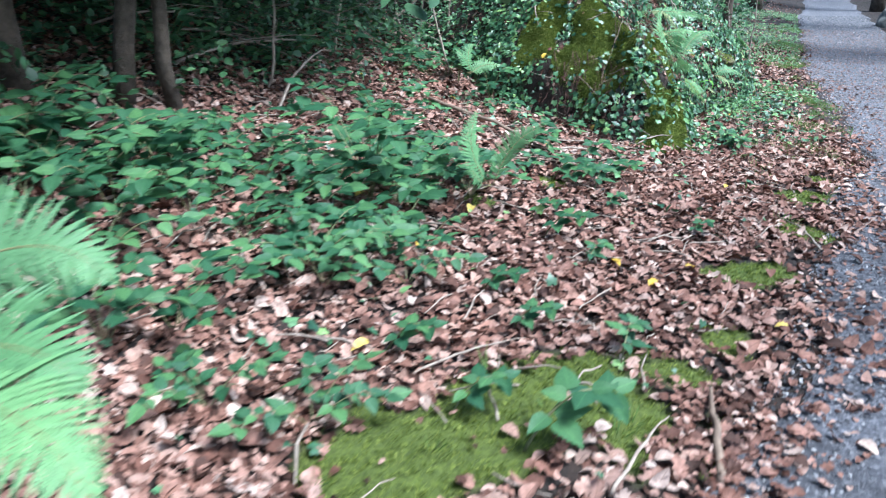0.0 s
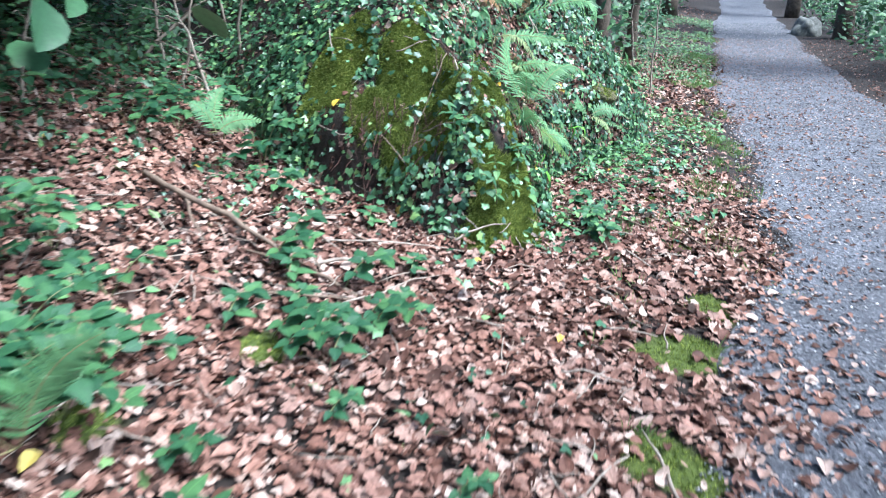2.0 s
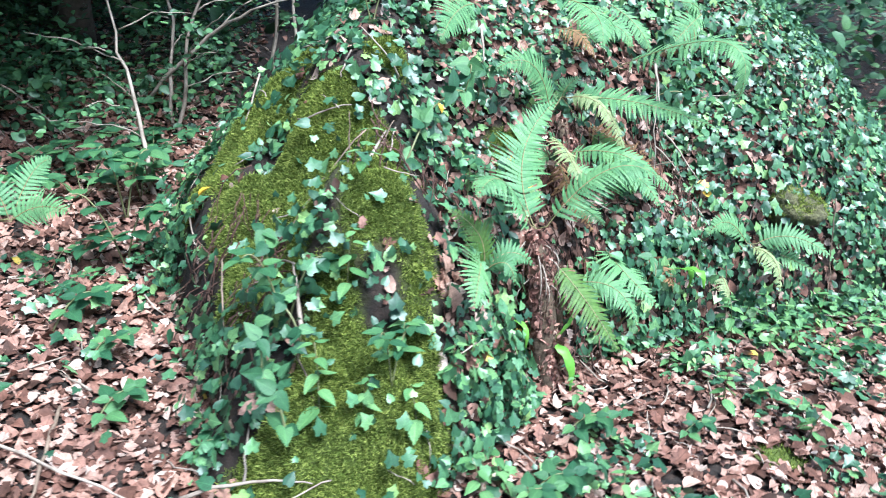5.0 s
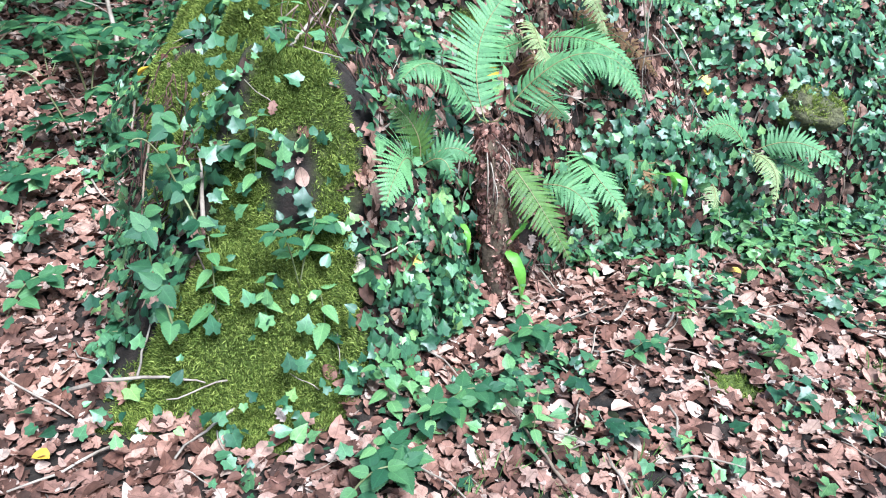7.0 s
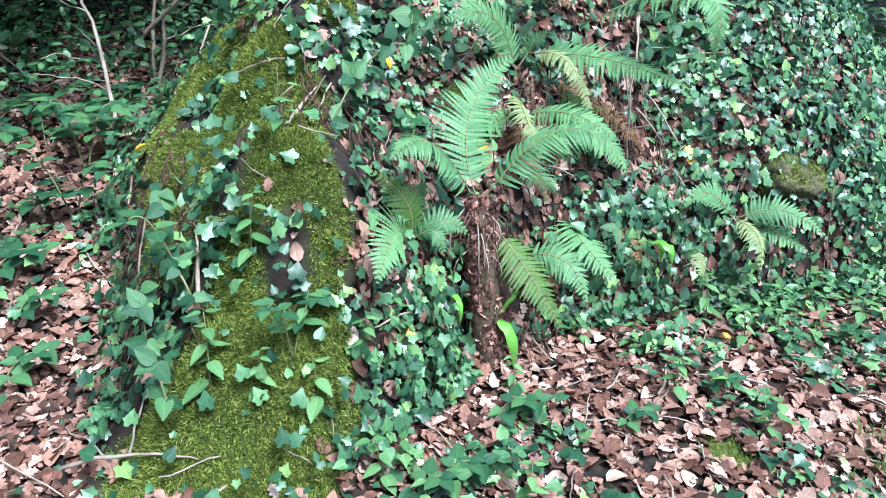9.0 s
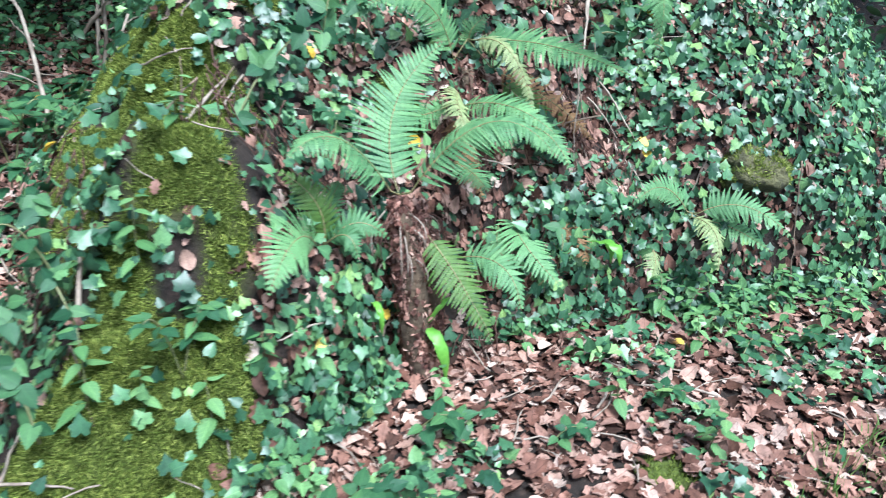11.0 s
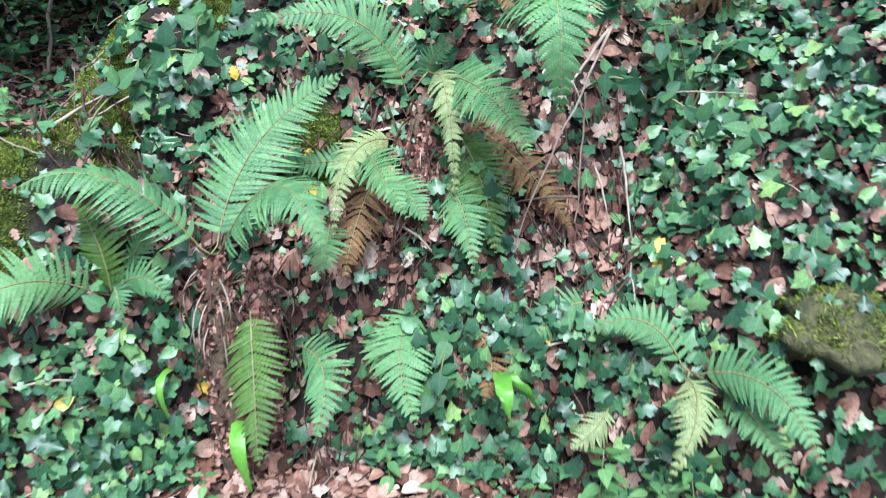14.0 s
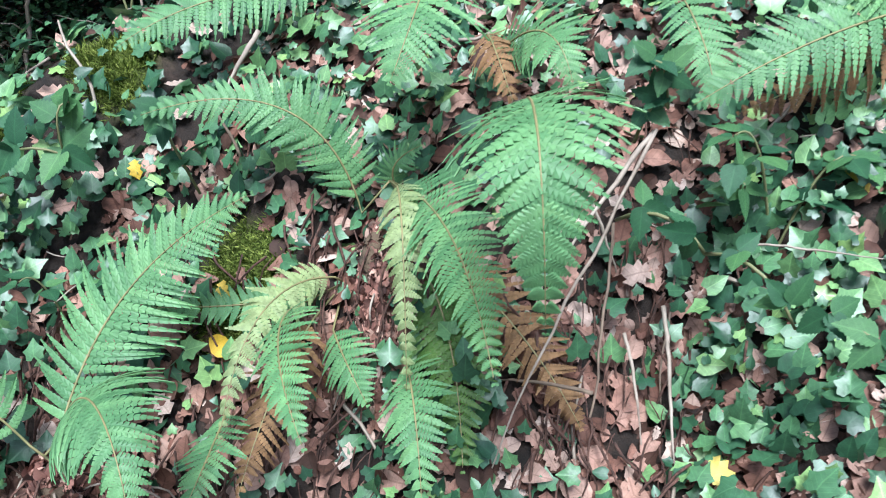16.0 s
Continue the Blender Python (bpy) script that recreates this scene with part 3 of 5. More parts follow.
EDGE_FERN = ("bright green fern overhanging the far end of the bank", (3.853, 9.881, 0.587), [
    ((3.88, 9.87, 0.56), (3.65, 9.38, 0.80), (3.49, 9.27, 0.91), 0.3, "g"),
    ((3.88, 9.87, 0.56), (3.72, 9.82, 0.82), (3.57, 9.84, 0.96), 0.26, "g"),
    ((3.89, 9.87, 0.53), (3.75, 9.32, 0.60), (3.68, 9.08, 0.52), 0.3, "g"),
    ((3.91, 9.87, 0.56), (3.97, 9.80, 0.73), (4.04, 9.56, 0.59), 0.3, "g"),
])
WOOD_FERN = ("bright green fern among brambles at the wood edge", (-1.069, 1.076, 0.674), [
    ((-1.03, 1.06, 0.73), (-0.79, 1.17, 0.86), (-0.61, 1.18, 0.78), 0.3, "g"),
    ((-0.97, 0.97, 0.71), (-0.70, 0.94, 0.77), (-0.56, 0.91, 0.70), 0.28, "g"),
    ((-0.93, 0.92, 0.69), (-0.64, 0.82, 0.72), (-0.47, 0.72, 0.62), 0.3, "g"),
    ((-1.03, 1.04, 0.69), (-0.95, 1.19, 0.88), (-0.90, 1.31, 0.95), 0.25, "g"),
])
LEFT_FERN = ("small spreading green fern between moss and rootstock", (2.25, 7.08, 0.58), [
    ((2.25, 7.05, 0.59), (2.33, 6.86, 0.69), (2.38, 6.68, 0.6), 0.22, "g"),
    ((2.25, 7.08, 0.58), (2.24, 7.07, 0.73), (2.12, 7.03, 0.83), 0.15, "d"),
    ((2.26, 7.09, 0.59), (2.33, 7.16, 0.65), (2.41, 7.22, 0.59), 0.12, "g"),
    ((2.26, 7.08, 0.59), (2.34, 7.09, 0.63), (2.38, 7.09, 0.55), 0.1, "g"),
    ((2.24, 7.1, 0.59), (2.22, 7.17, 0.7), (2.24, 7.2, 0.76), 0.1, "g"),
])
YOUNG_FERN = ("young fern among brambles on fallen leaves", (0.298, 3.81, 0.314), [
    ((0.28, 3.81, 0.32), (0.19, 3.81, 0.53), (0.23, 3.94, 0.71), 0.2, "g"),
    ((0.31, 3.81, 0.31), (0.41, 3.82, 0.52), (0.57, 3.84, 0.63), 0.2, "g"),
    ((0.26, 3.79, 0.30), (0.19, 3.66, 0.43), (0.20, 3.54, 0.41), 0.14, "g"),
])
SMALL_FERN = ("small bright fern on the leaf litter", (-0.234, 3.259, 0.138), [
    ((-0.26, 3.26, 0.14), (-0.34, 3.28, 0.22), (-0.45, 3.26, 0.23), 0.14, "g"),
    ((-0.23, 3.26, 0.14), (-0.20, 3.29, 0.24), (-0.11, 3.29, 0.21), 0.14, "g"),
    ((-0.23, 3.26, 0.14), (-0.29, 3.34, 0.23), (-0.31, 3.40, 0.26), 0.12, "g"),
])
BACK_FERN = ("small fern beside the mossy bank", (0.255, 6.589, 0.662), [
    ((0.30, 6.61, 0.66), (0.24, 6.61, 0.79), (0.16, 6.58, 0.84), 0.17, "g"),
    ((0.31, 6.61, 0.66), (0.42, 6.67, 0.72), (0.58, 6.68, 0.71), 0.17, "g"),
    ((0.30, 6.61, 0.64), (0.28, 6.75, 0.82), (0.33, 6.83, 0.89), 0.15, "g"),
])


for table in (CROWN_FERN, BANK_FERN, LOW_FERN, HIGH_FERN, TOP_FERN):
    fern(table, True)
for table in (LEFT_FERN, SIDE_FERN, FOOT_FERN, EDGE_FERN, WOOD_FERN, YOUNG_FERN, SMALL_FERN, BACK_FERN):
    fern(table)


def rootstock(top, foot, thick, label):
    """A shaggy upright rootstock, clad in dead scales and hung with old stalks."""
    top, foot = np.array(top), np.array(foot)
    thing = empty("fern_rootstock", foot, label, "rootstock")
    axis = wander(top - foot, np.zeros(3), 0.0, 9, 0.008)
    part("core", mesh_of("core", *tube(axis, [thick * .55, thick * .9, thick, thick * .8], 10, 0.12), M_EARTH_FACE), thing)
    count = 2600
    u, a = rng.random(count), rng.uniform(0, 6.28, count)
    r = thick * np.interp(u, [0, .3, .7, 1], [.8, 1.0, .9, .55]) * rng.uniform(.9, 1.2, count)
    c = (np.array([0, 0, 0]) + (top - foot) * u[:, None])
    n = np.stack([np.cos(a), np.sin(a), 0 * a + .3], 1)
    where = c + n * r[:, None]
    v, f = gather(litter_shapes, where, frames_on(n, a + 1.57 + rng.normal(size=count) * .6, np.full(count, .5)), rng.uniform(.016, .036, count))
    part("scale_coat", mesh_of("scale_coat", v, f, M_SCALE), thing)
    for k in range(26):
        a = rng.uniform(0, 6.28)
        h = rng.uniform(.72, 1.02)
        p = (top - foot) * h + np.array([np.cos(a), np.sin(a), 0]) * thick * .8
        q = p + np.array([np.cos(a) * .05, np.sin(a) * .05, -rng.uniform(.06, .22)])
        part("old_stalk", mesh_of("old_stalk", *tube(bezier(p, (p + q) / 2 + np.array([np.cos(a), np.sin(a), .4]) * .03, q, 6), [.003, .002], 4), M_STICK if k % 3 == 0 else M_ROOT), thing)
    return thing


rootstock((2.365, 7.345, 0.66), (2.455, 7.345, -0.02), 0.052, "brown shaggy fern rootstock standing against the bank")
rootstock((2.36, 7.47, 0.62), (2.44, 7.44, 0.12), 0.045, "brown shaggy fern rootstock standing against the bank")
rootstock((2.25, 8.06, 1.02), (2.42, 7.98, 0.55), 0.05, "reddish brown fern rootstock hanging down the bank")


def strap_fern(at, tips):
    """A hart's-tongue fern: plain wavy strap leaves."""
    plant = empty("strap_fern", at, "bright green strap-leaved fern at the rootstock's foot", "fern")
    for tip, wide in tips:
        tip = np.array(tip) - np.array(at)
        c = bezier(np.zeros(3), tip * .5 + np.array([.04, -.03, .05]), tip, 14)
        v, f = [], []
        for i, p in enumerate(c):
            u = i / 13
            w = wide / 2 * (0.35 + 1.6 * u * (1 - u) + .3 * (1 - u)) * (1 - u ** 6) + .002
            s = np.array([.55, .8, .0]) * w
            z = .12 * wide * np.sin(u * 19)
            v += [p - s + (0, 0, z), p + (.006, -.006, 0), p + s - (0, 0, z)]
        for i in range(13):
            a = i * 3
            f += [(a, a + 1, a + 4), (a, a + 4, a + 3), (a + 1, a + 2, a + 5), (a + 1, a + 5, a + 4)]
        part("frond", mesh_of("frond", np.array(v), f, M_STRAP), plant)


strap_fern((2.46, 7.36, 0.22), [((2.55, 7.35, 0.02), .05), ((2.5, 7.46, 0.3), .03)])
strap_fern((2.34, 7.2, 0.36), [((2.4, 7.17, 0.24), .022)])
strap_fern((2.85, 8.0, 0.4), [((2.98, 7.95, 0.34), .05), ((2.9, 8.1, 0.28), .04)])


# ---- what grows and lies on the ground ----
NEAR = (-4.5, 0.8, 6.0, 11.5)


def litter_share(x, y):
    s = side(x, y)
    d = bank_depth(x, y)
    m = smooth(-0.5, 0.45, s + .35 * lumps(x, y, .5, 42)) * (1 - 0.97 * mossy(x, y)) * np.where(d > 0.0, np.where(x + .5 * y < 5.6, 0.15, 0.6), 1.0)
    return m * (0.75 + 0.25 * lumps(x, y, 0.5, 41))


x, y = spots(46000, NEAR, litter_share)
xb, yb = spots(76000, (-1.3, 1.2, 4.3, 8.8), litter_share)
xc, yc = spots(11000, (-3.4, 1.0, -1.3, 6.5), litter_share)
xd, yd = spots(60000, (0.2, 5.9, 4.3, 10), lambda x, y: np.where((bank_depth(x, y) > 0) & (x + .5 * y > 5.6), (1 - mossy(x, y)) * np.clip(.16 / normal_at(x, y)[..., 2], 0, 1), 0))
x, y = np.concatenate([x, xb, xc, xd]), np.concatenate([y, yb, yc, yd])
n = normal_at(x, y)
k = len(x)
stuff("leaf_litter", litter_shapes, on_ground(x, y, 0.012) + n * rng.uniform(0, .02, (k, 1)), frames_on(n, rng.uniform(0, 6.28, k), np.full(k, .22)),
      (.024 + .062 * rng.random(k) ** 1.5), M_LITTER, "brown and pinkish fallen oak and beech leaves", "fallen leaves", veins=True)
x, y = spots(34000, (-14, 8, 16, 40), lambda x, y: litter_share(x, y) * np.where((y < 11.5) & (x > -4.5) & (x < 6), 0, 1) * np.where(side(x, y) > 7, .4, 1))
xb, yb = spots(30000, (3.4, 9, 10.5, 19), lambda x, y: litter_share(x, y) * np.where((side(x, y) < 3.2) & ((y > 11.5) | (x > 6)), .9, 0))
x, y = np.concatenate([x, xb]), np.concatenate([y, yb])
n = normal_at(x, y)
k = len(x)
stuff("leaf_litter", litter_shapes, on_ground(x, y, 0.012), frames_on(n, rng.uniform(0, 6.28, k), np.full(k, .3)), rng.uniform(.045, .1, k), M_LITTER,
      "brown fallen leaves under the trees farther off", "fallen leaves", veins=True)
x, y = spots(26000, (2, -5, 16, 24), lambda x, y: smooth(-0.2, 0.4, -side(x, y) - 0.89 * PATH_WIDE) * .8 + np.where((side(x, y) < 0) & (side(x, y) > -2.7), .3, 0))
n = normal_at(x, y)
k = len(x)
stuff("leaf_litter", litter_shapes, on_ground(x, y, 0.02), frames_on(n, rng.uniform(0, 6.28, k), np.full(k, .3)), rng.uniform(.02, .07, k), M_LITTER,
      "brown fallen leaves strewn over and beyond the path", "fallen leaves", veins=True)

y = rng.uniform(0.5, 24, 9000)
x = edge_x(y) + PATH_WIDE * rng.beta(.8, .9, 9000)
stuff("leaf_scraps", litter_shapes[:2], on_ground(x, y, 0.022) + np.stack([0 * x, 0 * x, .03 * smooth(11, 16, y)], 1), frames_on(normal_at(x, y), rng.uniform(0, 6.28, 9000), np.full(9000, .15)),
      rng.uniform(.012, .04, 9000), M_LITTER, "small brown scraps of leaves trodden into the path", "leaf scraps", veins=True)


def ivy_share(x, y):
    d, s = bank_depth(x, y), side(x, y)
    bank = np.where(d > 0.0, 0.62 + 0.5 * lumps(x, y, 0.35, 51), 0)
    bank = bank * (1 - 0.9 * mossy(x, y)) * np.where((x + .5 * y < 5.5) & (y < 7.15), .85, 1)
    bank = bank + np.where((d > 0.05) & (x > 2.5), 0.35, 0)
    # bare earth behind the rootstocks and the dead fronds
    for cx, cy, r in ((2.42, 7.45, .22), (2.3, 7.95, .2), (2.64, 8.36, .24), (2.1, 7.3, .17), (1.98, 7.12, .1), (2.72, 8.42, .14)):
        bank = bank * (1 - .8 * np.exp(-((x - cx) ** 2 + (y - cy) ** 2) / r ** 2))
    foot = smooth(5.6, 7.2, y) * smooth(0.2, 0.6, s) * (0.22 + 0.75 * lumps(x, y, 0.3, 52) + .2 * smooth(8.4, 9.4, y)) * np.where(d < 0, 1, 0)
    wood = np.where((d < 0) & (s > 2.6), 0.16 + 0.4 * lumps(x, y, 0.8, 53), 0)
    mid = np.where((d < 0) & (s > .3) & (s < 2.6) & (y < 6.8), 0.03 + 0.1 * np.clip(lumps(x, y, 0.55, 54), 0, 1), 0)
    return np.clip(bank + foot + wood + mid, 0, 1)


x, y = spots(26000, (-3, 1, 4.6, 12.5), lambda x, y: np.where(bank_depth(x, y) > 0, 0, ivy_share(x, y)))
xb, yb = spots(125000, (-0.2, 5.9, 4.3, 11.5), lambda x, y: np.where(bank_depth(x, y) > -.02, ivy_share(x, y) * np.clip(.3 / normal_at(x, y)[..., 2], 0, 1), 0))
walked = rng.random(9000) * 9
legs = np.cumsum([0] + [float(np.hypot(*(FOOT[q + 1] - FOOT[q]))) for q in range(11)])
xd, yd = (np.interp(walked, legs, FOOT[:12, q]) + rng.normal(size=9000) * .05 for q in (0, 1))
keep = (walked < legs[-1]) & (walked > .5) & (np.hypot(xd - 2.43, yd - 7.36) > .16 * rng.uniform(.6, 1.3, 9000)) & (rng.random(9000) < (.42 + .6 * lumps(xd, yd, .25, 56)) * (1 - .9 * mossy(xd, yd)) * np.where(yd < 6.85, .35, 1))
xd, yd = xd[keep], yd[keep]
xc, yc = spots(11000, (2.1, 5.6, 4.8, 9.6), lambda x, y: np.where(bank_depth(x, y) > 0, 0, smooth(5.6, 7, y) * smooth(.15, .5, side(x, y)) * np.clip(.12 + 1.2 * lumps(x, y, .28, 55), 0, 1)))
x, y = np.concatenate([x, xb, xc, xd]), np.concatenate([y, yb, yc, yd])
n = normal_at(x, y)
k = len(x)
lean = n * np.array([1, 1, .8]) + np.array([.15, -.12, .25])
lean /= np.linalg.norm(lean, axis=1, keepdims=True)
down = np.arctan2(-n[:, 0], n[:, 1]) + np.pi + rng.normal(size=k) * 1.0
where = on_ground(x, y, 0.0) + n * (.012 + .12 * rng.random((k, 1)) ** 1.3 * (.75 + .5 * lumps(x, y, .2, 57)[:, None]))
stuff("ivy", ivy_shapes, where, frames_on(lean, np.where(n[:, 2] < .9, down, rng.uniform(0, 6.28, k)), rng.uniform(.2, .6, k)), .022 + .042 * rng.random(k) ** 1.4, M_IVY,
      "glossy green ivy leaves creeping over bank and ground", "ivy", veins=True)

x, y = spots(90000, (-0.6, 1.2, 4.4, 9.2), mossy)
xb, yb = spots(110000, (0.6, 5.8, 2.5, 7.9), mossy)
xc, yc = spots(60000, (0.6, 5.8, 2.5, 7.9), lambda x, y: mossy(x, y) * smooth(.75, .35, normal_at(x, y)[..., 2]))
x, y = np.concatenate([x, xb, xc]), np.concatenate([y, yb, yc])
k = len(x)
n = normal_at(x, y)
stuff("moss", moss_shapes, on_ground(x, y, 0.0) + n * 0.003, frames_on(n, rng.uniform(0, 6.28, k), np.full(k, .3)), rng.uniform(.011, .024, k), M_MOSS,
      "thick yellow-green moss on stones and soil", "moss")


def grass_share(x, y):
    s = side(x, y)
    strip = np.exp(-((s - 0.25) / 0.3) ** 2) * smooth(5, 7, y) * (.0 + .6 * lumps(x, y, .4, 61))
    return np.clip(strip + .35 * mossy(x, y) * (y < 5.4) * (s > 0), 0, 1)


x, y = spots(20000, (-0.5, 1.2, 14, 28), grass_share)
yb = rng.uniform(4.5, 24, 16000)
xb = edge_x(yb) - rng.normal(.35, .3, 16000)
keep = (lumps(xb, yb, .5, 62) > .25) & (rng.random(16000) < .35 * smooth(4.5, 8, yb)) & (side(xb, yb) > -.1)
x, y = np.concatenate([x, xb[keep]]), np.concatenate([y, yb[keep]])
k = len(x)
stuff("grass", grass_shapes, on_ground(x, y), frames_on(normal_at(x, y), rng.uniform(0, 6.28, k), np.full(k, .25)), rng.uniform(.04, .11, k), M_GRASS,
      "thin green grass along the path's edge", "grass")
x, y = spots(150000, (0.6, 1.0, 9, 13), lambda x, y: np.where((side(x, y) < .05) & (side(x, y) > -2.3), 1, 0) * (1.1 - .07 * y))
yb = rng.uniform(9, 30, 14000)
xb = edge_x(yb) + rng.uniform(0, PATH_WIDE, 14000)
x, y = np.concatenate([x, xb]), np.concatenate([y, yb])
k = len(x)
stuff("gravel", pebble_shapes, on_ground(x, y, 0.012) + np.stack([0 * x, 0 * x, .03 * smooth(11, 16, y)], 1), frames_on(normal_at(x, y), rng.uniform(0, 6.28, k), np.full(k, .3)), rng.uniform(.008, .028, k) * (1 + .05 * np.clip(y - 8, 0, 20)), M_PEBBLE,
      "small angular grey stones of the path", "gravel", flat=True)


# ---- brambles and seedlings ----
def bramble_mesh(k):
    v, f = bramble_shapes[k % 3]
    return with_veins(mesh_of("leaf", v, f, M_BRAMBLE), v)


LEAVES = [bramble_mesh(k) for k in range(3)]


def bramble(at, tall, reach, leaves, size, label, yaw=0.0):
    """Arching stems set with leaves in threes."""
    plant = empty("bramble", at, label, "bramble", "brambles of the wood edge")
    for s in range(max(1, leaves // 4)):
        a = yaw + s * 2.4 + rng.normal() * .4
        tip = np.array([np.cos(a) * reach, np.sin(a) * reach, tall * rng.uniform(.5, 1)])
        c = bezier(np.zeros(3), tip * .5 + np.array([0, 0, tall * .3]), tip, 14)
        stem = part("stem", mesh_of("stem", *tube(c, [.003, .0015], 5), M_STEM), plant)
        for q in range(4):
            p = c[min(13, 4 + q * 3)]
            for j in range(3):
                z = a + rng.normal() * .3 + (j - 1) * 1.15 + (1.2 if q % 2 else -1.2) * (q < 3) - 1.57
                g = size * rng.uniform(.75, 1.2) * (1.0 if j == 1 else .8)
                leaf = part("leaf", LEAVES[(q + j) % 3], plant)
                leaf.matrix_basis = Matrix.Translation(Vector(p)) @ Euler((.24, .08, 0)).to_matrix().to_4x4() @ Euler((rng.normal() * .2, rng.normal() * .2, z)).to_matrix().to_4x4() @ pose(0, g * (.3 if j == 1 else .1), 0) @ Matrix.Diagonal((g, g, g, 1))
    return plant


KINDS_OF_BRAMBLE = [bramble((x, y, float(height(x, y))), h, r, n, s, "low bramble with broad green leaves in threes on leaf litter", yw)
                    for x, y, h, r, n, s, yw in ((-0.65, 3.9, .34, .34, 16, .095, 0), (-0.1, 4.6, .28, .34, 16, .09, 1), (0.1, 5.1, .2, .26, 16, .08, 2), (-1.4, 3.6, .55, .38, 20, .1, 3))]


def bramble_share(x, y):
    s, d = side(x, y), bank_depth(x, y)
    edge = np.exp(-((s - 3.0) / 0.75) ** 2) * smooth(7.2, 5.5, y)
    deep = .35 * smooth(3.4, 4.2, s)
    return np.where(d > -0.1, 0, np.clip(edge * (.6 + .6 * lumps(x, y, .7, 71)) + deep, 0, 1))


x, y = spots(190, (-4.2, 2.2, 1.0, 8.6), bramble_share)
for px, py in list(zip(x, y))[:26]:
    src = KINDS_OF_BRAMBLE[rng.integers(0, 4)]
    g = rng.uniform(.8, 1.25)
    ob = copy_thing(src, pose(px, py, float(height(px, py)), 0, 0, rng.uniform(-55, 55)))
    ob.scale = (g, g, g)

for px, py, g in ((-1.98, 3.37, 1.3), (-1.81, 3.6, 1.4), (-1.75, 3.0, 1.1), (-1.5, 3.15, 1.1), (-1.55, 3.8, 1.1), (-1.3, 3.7, .9), (-1.0, 3.95, .9), (-.65, 3.5, .9), (-.45, 4.15, 1.1), (-.25, 4.0, 1.1),
                  (-.02, 4.3, 1.1), (.2, 4.3, 1.0), (-1.0, 4.3, .8), (-.5, 2.9, .8), (-.35, 3.15, .8), (-.14, 3.0, .8), (-1.0, 2.4, .9), (-1.2, 2.25, 1.0), (-.75, 1.95, .8), (-.4, 1.9, .7), (-2.2, 3.8, 1.4),
                  (-.45, 4.5, 1.0), (-.15, 4.0, 1.0), (-.6, 4.9, 1.0), (-.4, 5.1, .9), (-.05, 3.55, .7), (-2.1, 2.9, 1.3), (-1.95, 3.2, 1.4), (-1.7, 3.35, 1.3), (-1.45, 2.8, 1.0), (-2.3, 3.3, 1.5), (-1.2, 3.3, 1.1), (-.8, 3.7, 1.1), (-.9, 3.2, .9), (-.2, 3.6, 1.0), (-.55, 3.0, 1.0),
                  (.25, 6.8, .5), (.42, 6.7, .45), (.55, 7.1, .5), (-.35, 7.1, 1.0), (-.1, 7.3, 1.0), (.1, 7.5, 1.0)):
    ob = copy_thing(KINDS_OF_BRAMBLE[rng.integers(0, 3)], pose(px, py, float(height(px, py)), 0, 0, rng.uniform(-55, 55)))
    ob.scale = (g, g, g)

# seedlings on the open litter and at the bank's foot
seed = bramble((1.05, 4.3, float(height(1.05, 4.3))), .14, .13, 4, .06, "small green seedling among fallen leaves", .5)
seed2 = bramble((2.15, 6.55, float(height(2.15, 6.55))), .26, .12, 8, .055, "leafy green seedling rooted in moss", 5.2)
for px, py, g in ((1.2, 5.0, 1.5), (1.05, 4.65, 1.6), (.8, 4.9, 1.6), (1.18, 5.05, 1.3), (.6, 3.8, 1.6), (.27, 1.8, 2.0), (.7, 5.6, 1.6), (.76, 5.85, 1.6), (.83, 5.3, 1.6), (1.08, 5.4, 1.7), (1.42, 5.6, 1.1), (2.58, 6.15, 1.3),
                  (2.61, 7.0, 1.2), (2.53, 6.33, 1.2), (2.56, 6.5, 1.2), (0.75, 3.35, 1.1), (0.3, 2.6, 1.2), (1.45, 3.9, .9), (0.9, 5.0, 1.4), (0.2, 3.0, 1.2), (1.3, 5.2, 1.0), (0.55, 4.1, 1.2), (0.7, 2.35, 1.3), (-0.2, 2.4, 1.3),
                  (0.05, 2.0, 1.3), (0.85, 4.75, 1.5), (0.6, 4.9, 1.5), (1.0, 4.9, 1.2), (2.6, 6.6, 1.2), (2.55, 6.35, 1.0), (3.0, 7.2, .9), (3.2, 7.6, .9), (3.45, 8.0, 1.0),
                  (2.9, 7.75, .8), (3.6, 8.3, 1.0), (1.55, 6.2, 1.0), (1.2, 6.15, 1.3), (0.6, 6.5, 1.6), (0.3, 6.9, 1.6), (0.9, 6.4, 1.2)):
    ob = copy_thing(seed, pose(px, py, float(height(px, py)), 0, 0, rng.uniform(-55, 55)))
    ob.scale = (g, g, g)
for px, py, g in ((1.78, 6.5, 1.3), (2.7, 8.75, 1.2), (1.5, 7.6, 1.3), (2.05, 7.4, .9), (0.5, 7.0, 1.6), (0.2, 7.3, 1.8)):
    ob = copy_thing(seed2, pose(px, py, float(height(px, py)), 0, 0, rng.uniform(-55, 55)))
    ob.scale = (g, g, g)

HERB_LEAVES = [with_veins(mesh_of("leaf", v, f, M_HERB_PLANT), v) for v, f in bramble_shapes]


